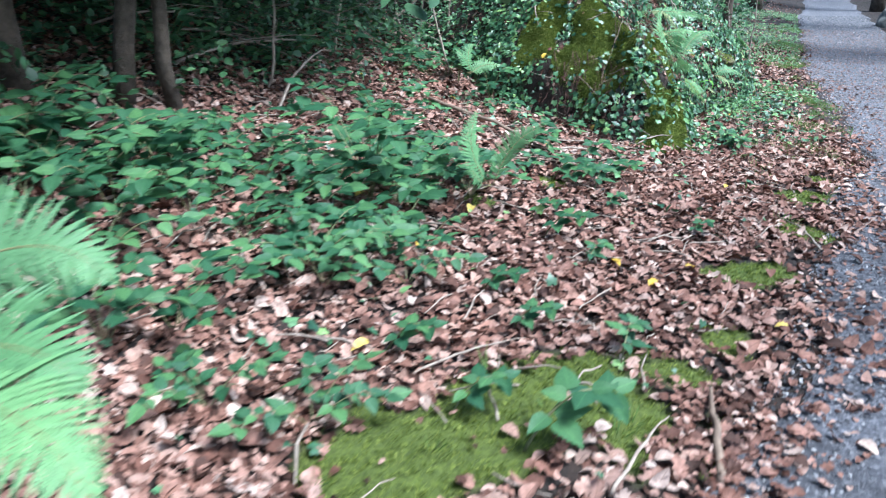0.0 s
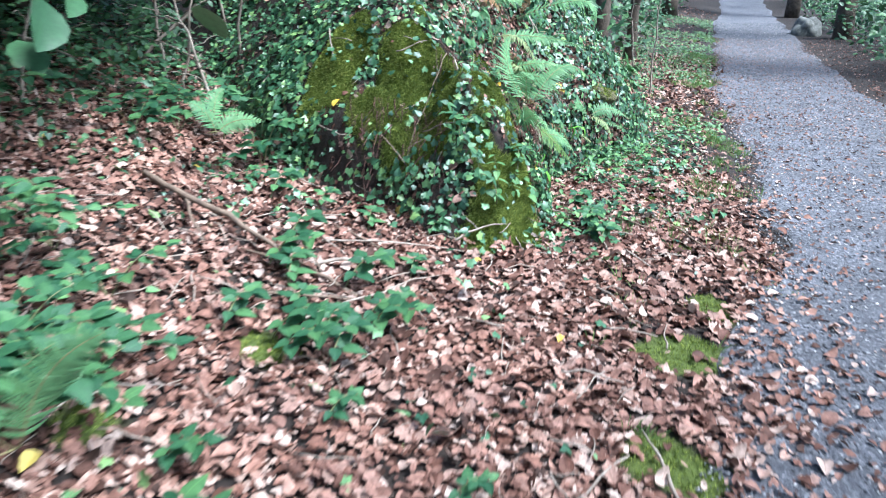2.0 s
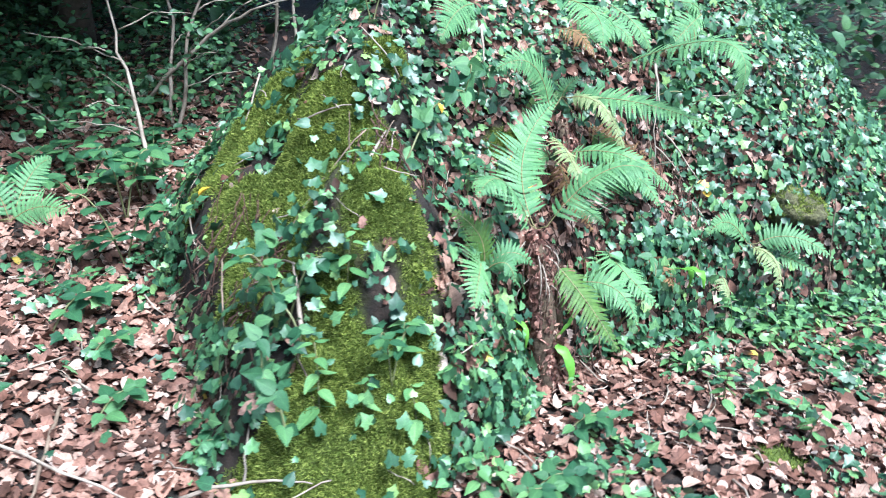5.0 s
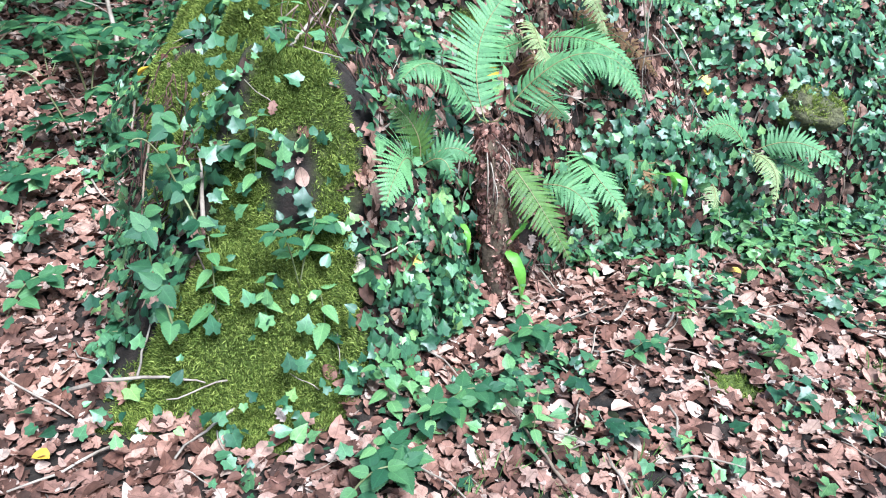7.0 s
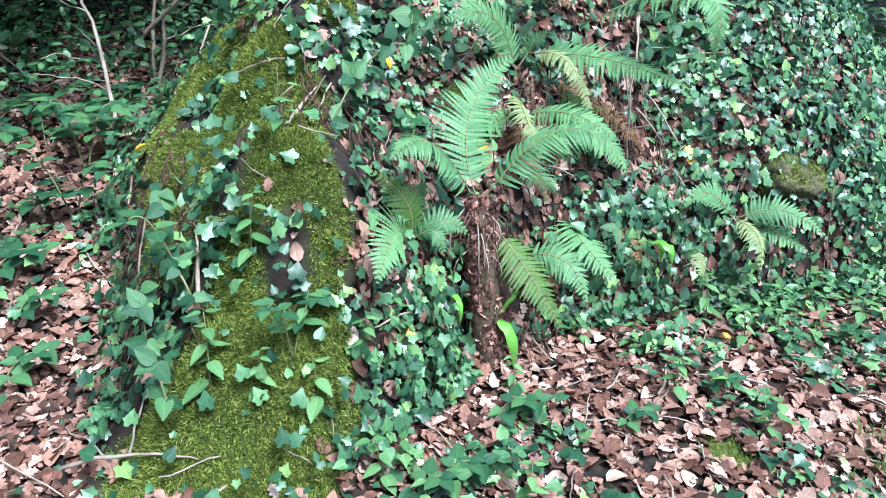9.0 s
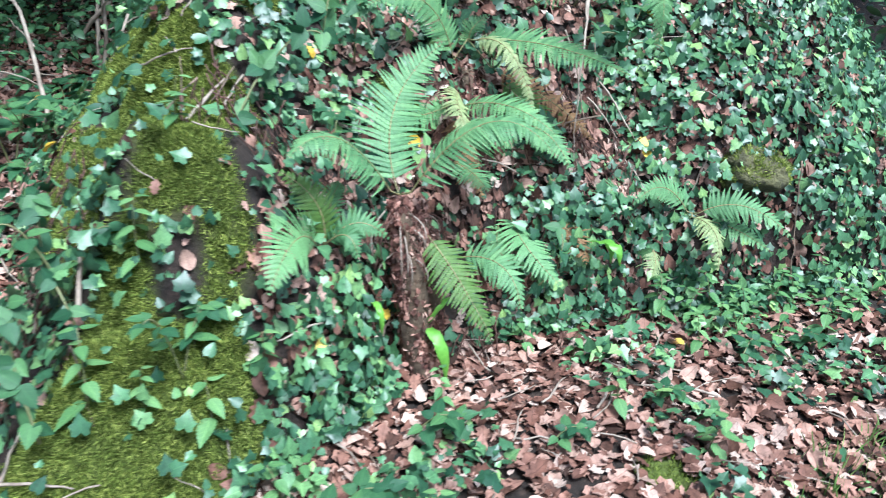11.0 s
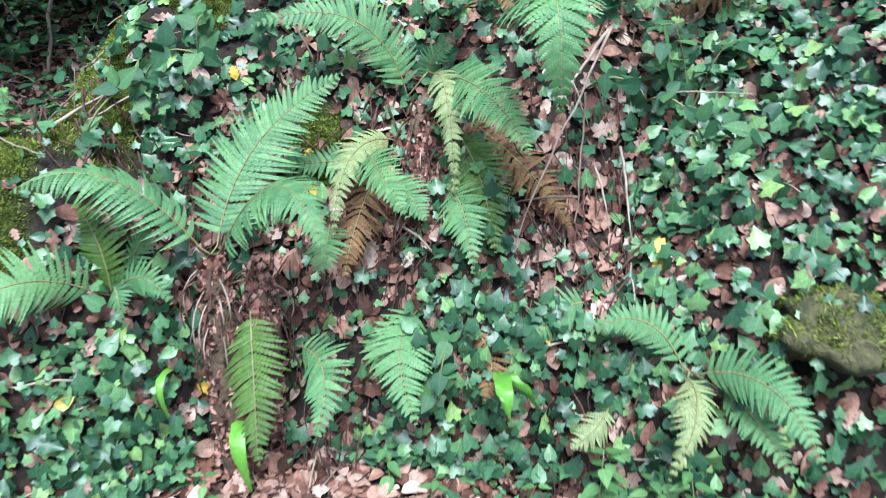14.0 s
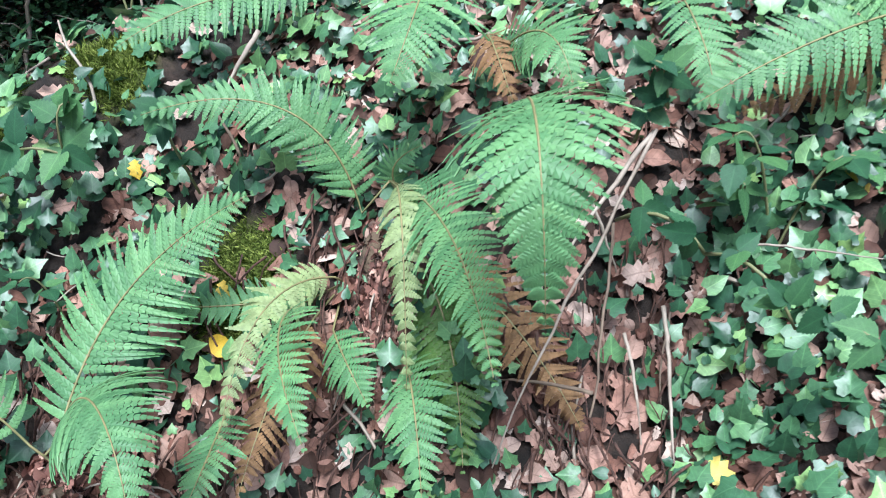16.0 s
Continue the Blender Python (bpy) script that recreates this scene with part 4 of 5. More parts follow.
def herb(at, tall, tiers, size):
    """An upright stem with pairs of pointed leaves set crosswise."""
    plant = empty("herb", at, "fresh light green herb with pointed paired leaves", "herb", "herbs at the bank foot")
    c = bezier(np.zeros(3), np.array([.01, -.01, tall * .55]), np.array([.03, -.02, tall]), 10)
    part("stem", mesh_of("stem", *tube(c, [.0025, .0012], 5), M_STEM), plant)
    for q in range(tiers):
        u = (q + 1) / tiers
        p = c[int(u * 9)]
        for j in range(2):
            g = size * (1.15 - .5 * u) * rng.uniform(.85, 1.15)
            leaf = part("leaf", HERB_LEAVES[(q + j) % 3], plant)
            leaf.matrix_basis = Matrix.Translation(Vector(p)) @ Euler((0, 0, q * 1.57 + j * 3.14 + rng.normal() * .2)).to_matrix().to_4x4() @ Euler((-.2 - .3 * (1 - u) + rng.normal() * .15, 0, 0)).to_matrix().to_4x4() @ pose(0, .006, 0) @ Matrix.Diagonal((g * .85, g, g, 1))
    return plant


HERBS = [herb((px, py, float(height(px, py))), h, n, g) for px, py, h, n, g in ((3.15, 8.3, .16, 4, .07), (3.7, 8.75, .2, 5, .075), (2.58, 6.31, .14, 3, .075))]
HERB_SITES = [(3.08, 8.24), (3.2, 8.25), (3.28, 8.36), (3.36, 8.42), (3.24, 8.18), (3.33, 8.28), (3.12, 8.15), (3.42, 8.36), (3.62, 8.72), (3.74, 8.66), (3.78, 8.82), (3.68, 8.9), (3.58, 8.62), (3.84, 8.7), (3.5, 8.55),
              (2.32, 6.93), (2.62, 7.2), (2.88, 7.76), (2.7, 7.72), (2.47, 6.57), (2.52, 6.64), (2.64, 6.5), (2.9, 6.66), (3.14, 7.5), (3.45, 7.46), (3.42, 8.2), (3.3, 8.05), (3.0, 8.0), (3.9, 9.0), (4.0, 8.85),
              (3.85, 9.2), (4.1, 9.15), (3.55, 8.2), (3.7, 8.45), (4.2, 9.5), (2.28, 6.75), (2.1, 6.45), (2.0, 6.35), (2.15, 6.6), (1.95, 6.62), (2.24, 6.55), (1.85, 6.9)]
for px, py in HERB_SITES:
    g = rng.uniform(.75, 1.15)
    ob = copy_thing(HERBS[rng.integers(0, 3)], pose(px, py, float(height(px, py)), 0, 0, rng.uniform(0, 360)))
    ob.scale = (g, g, g)

# ---- fallen sticks, twigs and standing dead stems ----
def stick(a, b, thick, sag, label, mat, lift=True, forks=0):
    a, b = np.array(a, float), np.array(b, float)
    if lift:
        a[2], b[2] = float(height(a[0], a[1])) + a[2], float(height(b[0], b[1])) + b[2]
    thing = empty("fallen_branch" if thick > .008 else "twig", a, label, "branch" if thick > .008 else "twig")
    c = wander(np.zeros(3), b - a, sag, 14, np.linalg.norm(b - a) * .006)
    part("shaft", mesh_of("shaft", *tube(c, [thick, thick * .8, thick * .35], 7, .08), mat), thing)
    for k in range(forks):
        p = c[4 + 3 * k]
        d = (b - a) * .35
        q = p + np.array([d[0] - d[1] * (.6 if k % 2 else -.6), d[1] + d[0] * (.6 if k % 2 else -.6), d[2] + .04])
        part("side_shoot", mesh_of("side_shoot", *tube(wander(p, q, .02, 8, .008), [thick * .5, thick * .2], 5), mat), thing)
    return thing


PALE = "pale bare stick lying on fallen leaves"
DARK = "brown broken branch lying on the leaf litter"
BRANCHES = [((-.1, 6.4, .05), (.95, 5.55, .03), .02, DARK, 1, 1), ((.9, 5.6, .04), (1.38, 5.76, .02), .011, PALE, 0, 0), ((1.15, 5.35, .03), (.55, 5.75, .03), .012, DARK, 1, 1),
            ((.95, 5.95, .04), (1.75, 6.0, .03), .006, PALE, 0, 0), ((1.7, 6.04, .07), (2.04, 6.24, .06), .007, PALE, 0, 0), ((.9, 5.0, .03), (1.6, 5.7, .02), .006, PALE, 0, 0),
            ((3.15, 6.9, .02), (3.3, 5.95, .02), .007, DARK, 1, 0), ((3.05, 6.55, .03), (2.5, 6.9, .02), .005, DARK, 1, 0), ((.85, 1.7, .01), (.99, 2.2, .03), .016, DARK, 1, 0),
            ((.5, 1.6, .02), (.78, 2.0, .03), .007, PALE, 0, 0), ((2.15, 3.75, .02), (2.2, 4.3, .02), .008, PALE, 0, 0), ((-.1, 2.2, .02), (.35, 2.5, .03), .006, PALE, 0, 0),
            ((1.0, 6.2, .02), (1.45, 5.65, .02), .007, DARK, 1, 0), ((.5, 5.2, .02), (1.2, 5.3, .03), .008, DARK, 1, 1)]
for a, b, r, label, dark, forks in BRANCHES:
    stick(a, b, r, .03, label, M_STICK_DARK if dark else M_STICK, True, forks)
SPRAYS = [((-1.9, 5.3, .1), (-.85, 6.6, .25), .013, 2), ((-1.15, 5.1, .02), (-.85, 5.9, .35), .012, 0), ((-2.2, 5.6, .15), (-1.1, 6.2, .1), .012, 2), ((-2.4, 5.2, .2), (-1.5, 6.3, .2), .01, 2),
          ((-2.6, 6.4, .3), (-1.4, 6.9, .15), .014, 2), ((-1.6, 7.4, .2), (-.5, 7.6, .1), .01, 1), ((-.6, 8.3, .1), (.35, 8.6, .5), .014, 2)]
for a, b, r, forks in SPRAYS:
    stick(a, b, r, .12, "grey leafless branch fallen across the wood floor", M_STICK, True, forks)
STEMS = [((1.69, 7.03, -.1), (1.68, 7.1, .2), .006), ((1.76, 6.93, .0), (1.82, 7.2, .1), .008), ((2.03, 6.34, 0), (1.86, 6.42, .1), .006), ((2.62, 8.42, .0), (2.66, 8.34, -.25), .005),
         ((2.55, 8.45, .25), (2.72, 8.3, -.1), .005), ((2.75, 8.3, .25), (2.5, 8.2, -.05), .006), ((2.6, 8.6, .25), (2.75, 8.45, -.25), .004), ((3.5, 8.75, .65), (3.55, 8.72, .0), .005),
         ((1.97, 7.8, .1), (1.93, 7.72, .3), .006), ((1.3, 6.75, .1), (1.55, 6.45, .05), .006), ((1.75, 7.1, .05), (1.45, 6.6, .1), .004)]
for a, b, r in STEMS:
    stick(a, b, r * .7, .01, "thin dry stem leaning on the bank", M_STICK_DARK)
x, y = spots(900, (-2, 1.5, 4.6, 10), lambda x, y: smooth(0, .4, side(x, y)))
k = len(x)
rods = [(lambda t: (t[0], t[1]))(tube(wander((-.5, 0, 0), (.5, 0, .02), .03, 6, .03), [.02, .012], 4)) for _ in range(4)]
n = normal_at(x, y)
stuff("twig_litter", rods, on_ground(x, y, .02) + n * .012, frames_on(n, rng.uniform(0, 6.28, k), np.full(k, .15)), rng.uniform(.08, .3, k), M_STICK,
      "thin dry twigs strewn among the fallen leaves", "twigs")

# ---- yellow leaves that stand out ----
YELLOW = [mesh_of("fallen_leaf", *s, M_YELLOW) for s in (litter_shapes[0], litter_shapes[2])]
x, y = spots(60, (-1, 2, 3.6, 9), lambda x, y: smooth(.1, .5, side(x, y)) * .6)
sites = [(2.92, 8.51), (2.85, 8.55), (2.2, 7.74), (2.29, 7.33), (0.2, 4.1), (-.4, 4.9), (-.1, 5.2), (1.05, 3.1), (2.3, 6.9), (1.5, 2.7)] + list(zip(x, y))[:22]
for q, (px, py) in enumerate(sites):
    leaf = tagged(new("fallen_leaf", YELLOW[q % 2]), "yellow fallen leaf lying on ivy and litter", "leaf", "yellow leaves")
    n = Vector(normal_at(np.array([px]), np.array([py]))[0])
    g = rng.uniform(.05, .08)
    leaf.matrix_basis = Matrix.Translation(Vector((px, py, float(height(px, py)))) + n * .05) @ n.to_track_quat("Z", "Y").to_matrix().to_4x4() @ pose(0, 0, 0, 0, 0, rng.uniform(0, 360)) @ Matrix.Diagonal((g, g, g, 1))


# ---- brown roots and old stems hanging down the bank ----
def root_share(x, y):
    m = np.zeros(np.shape(x))
    for cx, cy, r in ((2.42, 7.6, .16), (2.35, 7.95, .22), (2.66, 8.42, .24), (2.15, 7.3, .12), (2.85, 8.2, .15), (1.95, 7.15, .15), (1.5, 6.6, .16), (1.25, 6.82, .14)):
        m = np.maximum(m, np.exp(-((x - cx) ** 2 + (y - cy) ** 2) / r ** 2))
    return m


x, y = spots(6500, (0.9, 6.4, 3.2, 8.9), root_share)
k = len(x)
n = normal_at(x, y)
fall = n * np.array([1, 1, 0]) * .45 + np.array([0, 0, -1.0]) + rng.normal(size=(k, 3)) * .35
fall /= np.linalg.norm(fall, axis=1, keepdims=True)
b = np.cross(n, fall)
b /= np.linalg.norm(b, axis=1, keepdims=True)
stuff("root_fibres", rods, on_ground(x, y, .0) + n * rng.uniform(.01, .05, (k, 1)), np.stack([fall, b, np.cross(fall, b)], 2), rng.uniform(.06, .2, k), M_ROOT,
      "brown root fibres and old stems hanging down the bank", "roots")


def trailing_bramble(points, leaves, size, label):
    base = np.array(points[0])
    plant = empty("bramble", base, label, "bramble")
    c = np.concatenate([bezier(np.array(a) - base, (np.array(a) + np.array(b)) / 2 - base + np.array([.03, -.02, .05]), np.array(b) - base, 8) for a, b in zip(points, points[1:])])
    part("stem", mesh_of("stem", *tube(c, [.004, .002], 6), M_STEM), plant)
    face = Vector(OUTWARD)
    for q in range(leaves):
        p = c[int((q + .5) / leaves * len(c))]
        spin = rng.uniform(-60, 60) + (90 if q % 2 else 200)
        for j in (-1, 0, 1):
            g = size * rng.uniform(.8, 1.15)
            leaf = part("leaf", LEAVES[(q + j) % 3], plant)
            f = face + Vector(rng.normal(size=3) * .4)
            leaf.matrix_basis = Matrix.Translation(Vector(p)) @ f.to_track_quat("Z", "Y").to_matrix().to_4x4() @ pose(.0, .012, .01, 0, 0, spin + j * 75) @ Matrix.Diagonal((g, g, g, 1))


trailing_bramble([(2.59, 8.44, 1.11), (2.79, 8.49, 1.10), (2.96, 8.54, 1.02), (3.09, 8.58, 1.02)], 6, .06, "trailing bramble with broad matt green leaves over ivy")
trailing_bramble([(2.53, 8.51, 1.25), (2.61, 8.52, 1.33), (2.60, 8.47, 1.40)], 4, .06, "short bramble shoot with green leaves on the bank")
trailing_bramble([(2.66, 8.68, 1.11), (2.72, 8.62, 1.18), (2.73, 8.57, 1.20)], 3, .06, "short bramble shoot with green leaves on the bank")
trailing_bramble([(1.89, 6.43, 0.49), (1.73, 6.47, 0.61), (1.69, 6.52, 0.82)], 6, .06, "leafy green shoot rooted in the mossy bank")
trailing_bramble([(1.97, 6.22, 0.27), (1.86, 6.26, 0.45), (1.78, 6.33, 0.58)], 5, .065, "leafy dark green shoot beside the moss")
trailing_bramble([(1.91, 7.06, 0.90), (1.92, 7.28, 1.12), (2.02, 7.43, 1.20), (2.01, 7.48, 1.30)], 7, .075, "leafy green shoot arching over the bank top")
trailing_bramble([(2.65, 7.80, 0.17), (2.76, 7.85, 0.30), (2.74, 7.90, 0.46)], 4, .06, "low green shoot at the bank foot")
trailing_bramble([(1.95, 7.70, 1.07), (1.98, 7.64, 1.23), (2.07, 7.64, 1.26)], 4, .06, "bright green shoot at the top of the mossy bank")
stick((2.59, 8.51, 1.28), (2.67, 8.27, 1.08), 0.006, .01, "thin dry brown stem on the ivy bank", M_STICK, False)
stick((2.59, 8.51, 1.28), (2.71, 8.12, 0.69), 0.004, .01, "thin dry brown stem on the ivy bank", M_STICK, False)
stick((2.66, 8.52, 0.94), (2.87, 8.41, 0.73), 0.005, .01, "thin dry brown stem on the ivy bank", M_STICK, False)
stick((2.64, 8.45, 0.88), (2.80, 8.39, 0.73), 0.004, .01, "thin dry brown stem on the ivy bank", M_STICK, False)
stick((2.82, 8.55, 1.12), (2.98, 8.69, 1.13), 0.0025, .01, "thin dry brown stem on the ivy bank", M_STICK, False)
stick((1.91, 7.87, 1.44), (1.97, 7.77, 1.29), 0.007, .01, "thin dry brown stem on the ivy bank", M_STICK, False)
stick((2.54, 8.40, 1.16), (2.58, 8.46, 0.99), 0.004, .01, "thin dry brown stem on the ivy bank", M_STICK, False)
stick((1.84, 6.83, 0.90), (1.80, 7.17, 1.07), .009, .0, "pale dead stick leaning on the moss", M_STICK, False)
stick((1.88, 6.45, 0.52), (1.77, 6.57, 0.71), .008, .0, "pale dead stem standing in the moss", M_STICK, False)


# ---- stones ----
def stone(at, size, label, mat, seed):
    bm = bmesh.new()
    bmesh.ops.create_icosphere(bm, subdivisions=4, radius=1)
    for q in bm.verts:
        c = q.co
        q.co = Vector((c.x * size[0], c.y * size[1], c.z * size[2])) * (1 + .34 * noise.noise(c * 1.6 + Vector((seed, 0, 0))) + .09 * noise.noise(c * 4 + Vector((0, seed, 0))) + .05 * noise.noise(c * 11))
    me = bpy.data.meshes.new("stone")
    bm.to_mesh(me)
    bm.free()
    me.shade_smooth()
    me.materials.append(mat)
    ob = new("stone", me)
    ob.location = at
    return tagged(ob, label, "stone")


ledge = stone((3.3, 8.74, 0.57), (.16, .17, .09), "rough mossy brown stone jutting from the ivy bank", M_MOSS_STONE, 1)
co = np.array([tuple(q.co) for q in ledge.data.vertices])
nor = np.array([tuple(q.normal) for q in ledge.data.vertices])
pick = rng.integers(0, len(co), 1500)
pick = pick[(nor[pick][:, 2] > -.25) & (lumps(co[pick][:, 0], co[pick][:, 1] + co[pick][:, 2], .07, 91) > -.35)]
k = len(pick)
part("moss_coat", mesh_of("moss_coat", *gather(moss_shapes, co[pick], frames_on(nor[pick], rng.uniform(0, 6.28, k), np.full(k, .3)), rng.uniform(.01, .024, k)), M_MOSS), ledge, "olive moss cushion")
stone((15.2, 25.5, .35), (.45, .4, .45), "grey boulder beside the path", M_STONE, 5)


# ---- the wood around: trunks, unseen crowns added for shade, and dark undergrowth ----
def tree(at, tall, thick, lean, label, crown_r, leaves):
    z = float(height(at[0], at[1]))
    thing = empty("tree", (at[0], at[1], z - .05), label, "tree", "trees of the wood")
    top = np.array([lean[0], lean[1], tall])
    c = wander(np.zeros(3), top, 0, 16, tall * .006)
    part("trunk", mesh_of("trunk", *tube(c, [thick * 1.5, thick, thick * .85, thick * .3], 12, .05), M_BARK), thing)
    ends = []
    for k in range(7):
        p = c[min(15, 8 + k)]
        a = k * 2.4 + at[0]
        q = p + np.array([np.cos(a), np.sin(a), .5]) * crown_r * rng.uniform(.6, 1)
        part("limb", mesh_of("limb", *tube(wander(p, q, .1, 8, .04), [thick * .4, thick * .08], 6), M_BARK), thing)
        ends += [q, (p + q) / 2]
    # the crown stays out of view; its leaves are added to shade the wood
    ends = np.array(ends)
    pick = ends[rng.integers(0, len(ends), leaves)] + rng.normal(size=(leaves, 3)) * crown_r * np.array([.33, .33, .2])
    up = np.tile([0, 0, 1.0], (leaves, 1))
    v, f = gather(wood_shapes, pick, frames_on(up, rng.uniform(0, 6.28, leaves), np.full(leaves, .5)), rng.uniform(.16, .3, leaves))
    part("crown", mesh_of("crown", v, f, M_WOOD_LEAF), thing)
    return thing


# the last tree is unseen, added right of the path to shade its start
TREES = [((-1.97, 4.6), 7, .05, (.2, .3)), ((-2.5, 4.35), 8, .06, (-.3, .2)), ((-1.75, 4.75), 5, .035, (-.5, .3)), ((-3.6, 6.4), 9, .13, (.2, 0)), ((-1.6, 8.6), 8, .09, (.3, 0)),
         ((-3.0, 9.2), 9, .12, (0, .3)), ((0.1, 10.6), 9, .1, (.2, .2)), ((-4.4, 11.5), 9, .12, (0, .2)), ((6.6, 17.5), 8, .08, (.2, .2)), ((5.2, 15.0), 8, .1, (.4, 0)), ((2.4, 13.5), 9, .12, (0, 0)),
         ((15.5, 24), 9, .2, (.4, 0)), ((12.6, 16), 8, .12, (.5, -.3)), ((19, 33), 10, .2, (0, 0)), ((12.5, 30), 10, .2, (0, 0)), ((7.6, 24), 10, .16, (0, 0)), ((-6.5, 8), 9, .14, (0, 0)), ((8.2, 0.6), 6.5, .13, (-1.2, .6))]
for at_xy, tall, thick, lean in TREES:
    tree(at_xy, tall, thick, lean, "slim dark-barked tree with an unseen crown added for shade", 2.0, 950)


def sapling(at, tall, lean):
    z = float(height(at[0], at[1]))
    thing = empty("sapling", (at[0], at[1], z - .02), "thin grey-stemmed sapling with sparse green leaves", "sapling", "saplings")
    c = wander(np.zeros(3), np.array([lean[0], lean[1], tall]), 0, 12, .02)
    part("stem", mesh_of("stem", *tube(c, [.014, .01, .004], 6), M_STICK), thing)
    pts = []
    for k in range(6):
        p = c[3 + k]
        a = rng.uniform(0, 6.28)
        q = p + np.array([np.cos(a), np.sin(a), .25]) * rng.uniform(.25, .55)
        t = wander(p, q, .03, 8, .012)
        part("twig", mesh_of("twig", *tube(t, [.005, .002], 5), M_STICK), thing)
        pts.append(t[2:])
    pts = np.concatenate(pts)
    pts = pts[rng.integers(0, len(pts), 120)] + rng.normal(size=(120, 3)) * .04
    v, f = gather(wood_shapes, pts, frames_on(np.tile([.2, -.2, 1.0], (120, 1)), rng.uniform(0, 6.28, 120), np.full(120, .3)), rng.uniform(.03, .06, 120))
    part("leaves", mesh_of("leaves", v, f, M_WOOD_LEAF), thing)


for at_xy, tall, lean in (((-.4, 8.3), 1.6, (-.2, .3)), ((-.25, 8.2), 1.5, (.2, .2)), ((.15, 7.6), 1.3, (-.35, .1)), ((-.1, 9.3), 1.8, (-.3, .2)), ((.4, 9.2), 1.7, (0, .2)), ((-1.0, 7.0), 1.4, (.3, .3)),
                          ((-1.3, 5.6), 1.3, (.1, .2)), ((-1.9, 6.5), 1.6, (.1, 0)), ((-2.3, 5.5), 1.5, (-.2, 0)), ((.1, 8.7), 1.7, (.3, -.1)), ((5.4, 13), 2.0, (.1, .1)), ((6.2, 16), 2, (-.2, 0))):
    sapling(at_xy, tall, lean)


def brush(count, box, share, low, high, size, label):
    x, y = spots(count, box, share)
    k = len(x)
    where = on_ground(x, y) + np.stack([0 * x, 0 * x, rng.uniform(low, high, k) * (.4 + .6 * np.clip(.5 + .5 * lumps(x, y, 1.1, 81), 0, 1))], 1)
    up = np.tile([.15, -.25, 1.0], (k, 1))
    stuff("undergrowth", wood_shapes, where, frames_on(up, rng.uniform(0, 6.28, k), np.full(k, .45)), rng.uniform(*size, k), M_WOOD_LEAF, label, "undergrowth")


brush(40000, (-5.5, 2.5, 0.5, 10), lambda x, y: np.where(bank_depth(x, y) > -.15, 0, smooth(3.5, 4.7, side(x, y)) * (.45 + .5 * lumps(x, y, .6, 82))), .02, .62, (.04, .085),
      "broad-leaved green undergrowth beneath the trees")
brush(20000, (-12, 9, 8.5, 34), lambda x, y: np.where(bank_depth(x, y) > .2, 0, smooth(2.0, 4.0, side(x, y)) * (.6 + .5 * lumps(x, y, 1.5, 83))), .05, 2.4, (.1, .22),
      "dark bushes filling the wood behind the bank")
# leaves added above the view, only to keep light off the wood's floor
brush(30000, (-9, 1, 0.6, 13), lambda x, y: smooth(2.5, 3.6, side(x, y)), 1.9, 5.0, (.16, .28), "unseen leaf canopy added to shade the wood's floor")


def hedge(count, near, far, y0, y1, low, high, size, label, mat=M_WOOD_LEAF):
    """Foliage in a strip along the path, near and far metres from its edge."""
    y = rng.uniform(y0, y1, count)
    x = edge_x(y) + rng.uniform(near, far, count)
    m = (bank_depth(x, y) < -.1) & (lumps(x, y, 1.3, 85) > -.5)
    x, y = x[m], y[m]
    k = len(x)
    where = on_ground(x, y, 0) + np.stack([0 * x, 0 * x, rng.uniform(low, high, k) * (.5 + .5 * np.clip(.5 + .5 * lumps(x, y, 1.1, 86), 0, 1))], 1)
    stuff("undergrowth", wood_shapes, where, frames_on(np.tile([-.1, -.3, 1.0], (k, 1)), rng.uniform(0, 6.28, k), np.full(k, .45)), rng.uniform(*size, k), mat, label, "undergrowth")


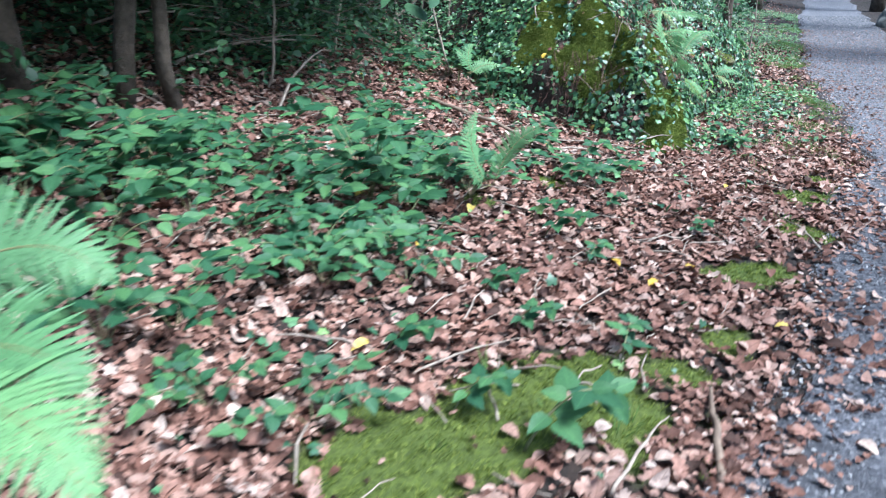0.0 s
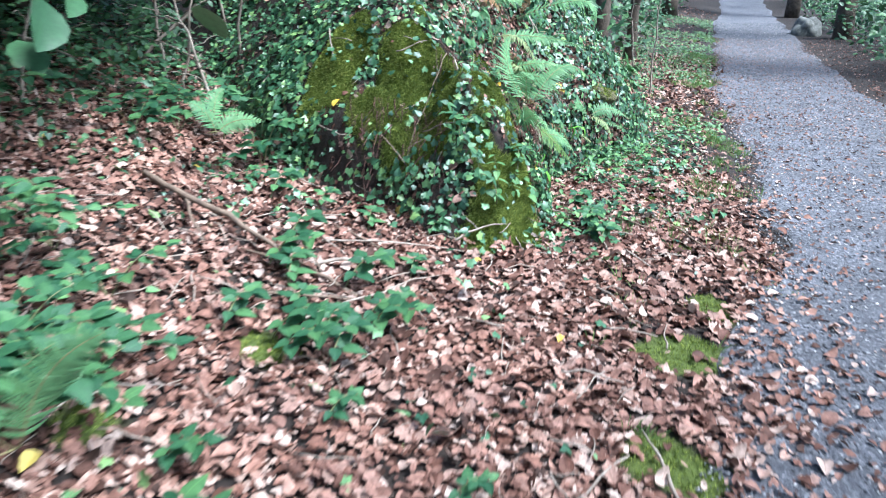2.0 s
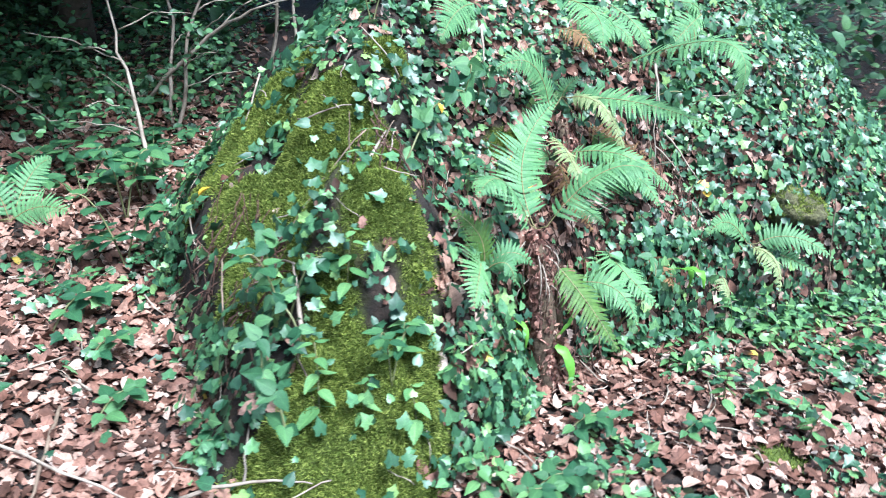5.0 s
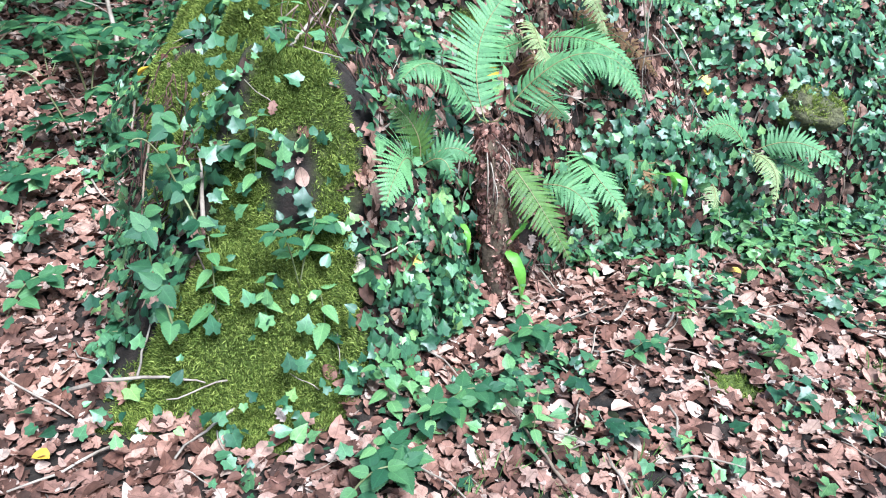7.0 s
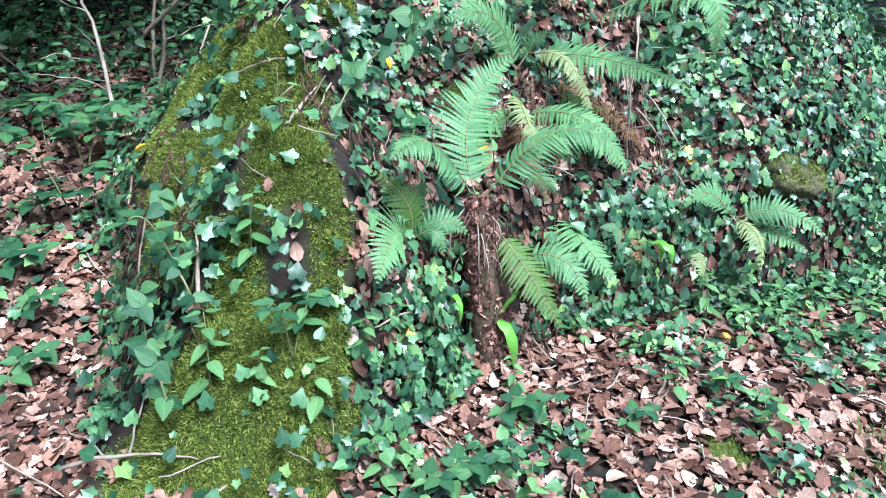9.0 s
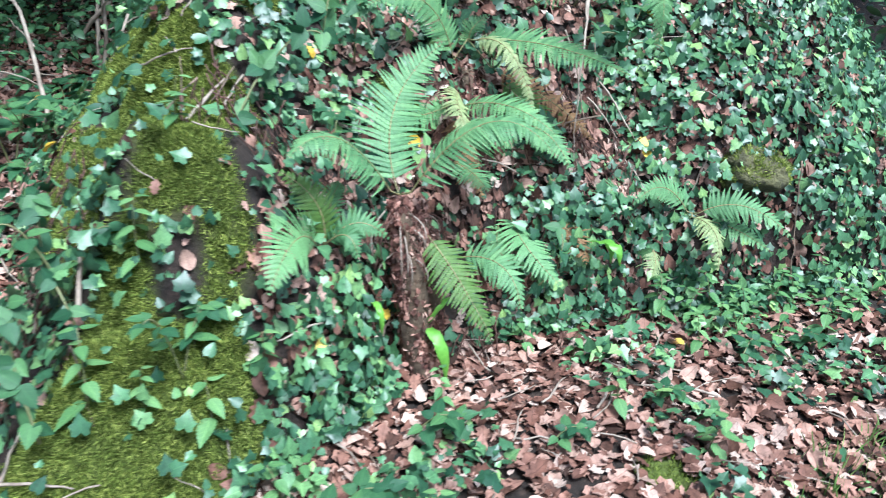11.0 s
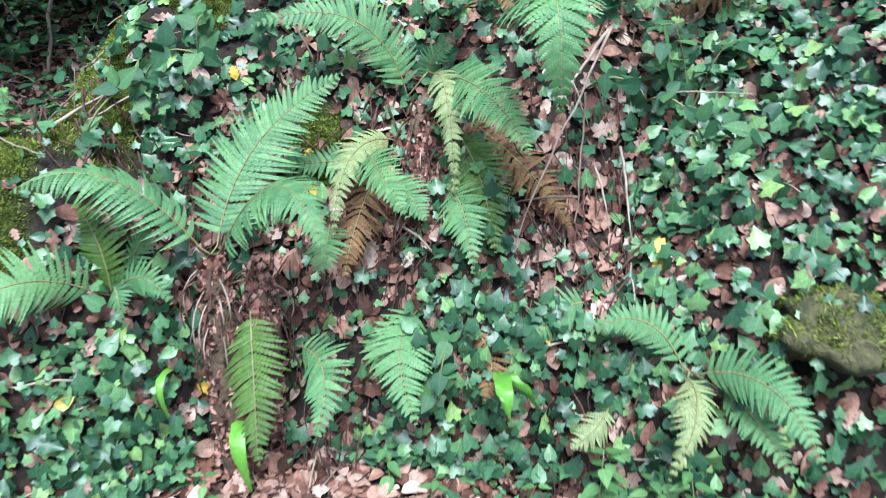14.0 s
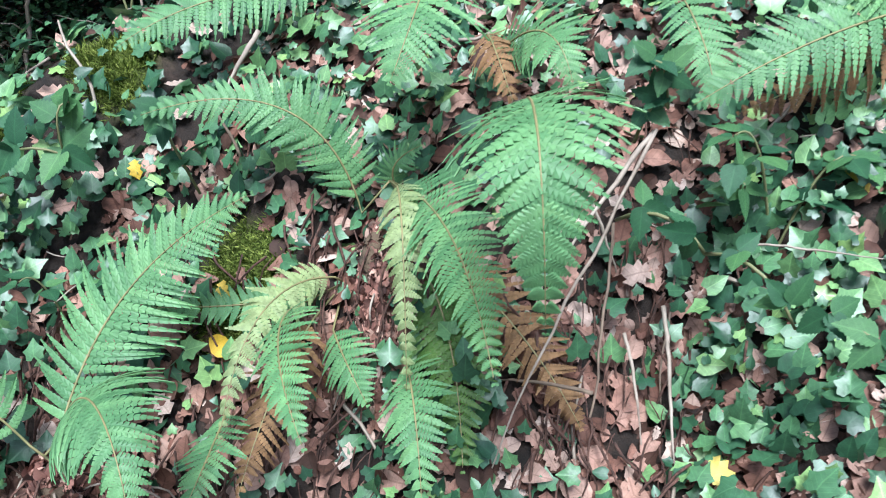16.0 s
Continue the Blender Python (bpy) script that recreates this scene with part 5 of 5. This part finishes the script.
hedge(10000, PATH_WIDE + 1.1, PATH_WIDE + 5, 9, 45, .02, 2.4, (.1, .22), "dark bushes on the far side of the path")
hedge(9000, -7, -1.6, 13, 45, .02, 2.4, (.1, .2), "dark bushes in the wood beside the path")
hedge(8000, -2.2, -.1, 9.2, 30, .005, .1, (.03, .075), "low pale green herbs along the path's verge", M_HERB)
# an unseen layer of leaves, added for its shadow on the far path
hedge(5000, -3.5, PATH_WIDE + 3.5, 32, 75, 5.0, 8.0, (.25, .45), "unseen leaf canopy added to darken the far path")


# ---- a bough that hangs over the path, with a shoot at head height ----
def bough():
    z = float(height(-1.5, -0.6))
    thing = empty("roadside_tree", (-1.5, -0.6, z - .05), "slim tree with a bough drooping over the path, unseen crown added for shade", "tree")
    c = wander(np.zeros(3), np.array([.2, 0, 5.0]), 0, 14, .02)
    part("trunk", mesh_of("trunk", *tube(c, [.1, .08, .05], 12, .05), M_BARK), thing)
    a, b = c[7], np.array([2.6, 2.45, 2.1 - z])
    arm = wander(a, b, .35, 14, .015)
    part("limb", mesh_of("limb", *tube(arm, [.03, .015, .004], 7), M_BARK), thing)
    end = np.array([1.1, 1.94, 1.445]) - np.array([-1.5, -.6, z - .05])
    shoot = bezier(arm[-1], (arm[-1] + end) / 2 + np.array([.03, .03, 0]), end, 12)
    twig = part("twig", mesh_of("twig", *tube(shoot, [.003, .0012], 5), M_STEM), thing)
    shape = fan(BEECH, (0, .45), .15, .2, .03)
    slim = with_veins(mesh_of("leaf", *shape, M_BRAMBLE), shape[0])
    for at, spin, g, mesh in ((end, (-80, 15, 200), .066, slim), (shoot[9], (-60, -20, 120), .075, slim), (shoot[6], (-50, 10, 20), .08, slim), (shoot[3], (-60, 0, 260), .08, slim)):
        leaf = part("leaf", mesh, twig)
        leaf.matrix_basis = pose(*at, *spin) @ Matrix.Diagonal((g, g, g, 1))

    # unseen crown leaves, added to shade the fern at the wood edge
    k = 1500
    where = np.array([-.1, 1.2, 3.6]) + rng.normal(size=(k, 3)) * np.array([.8, .9, .5])
    part("crown", mesh_of("crown", *gather(wood_shapes, where, frames_on(np.tile([0, 0, 1.0], (k, 1)), rng.uniform(0, 6.28, k), np.full(k, .4)), rng.uniform(.12, .22, k)), M_WOOD_LEAF), thing)


bough()
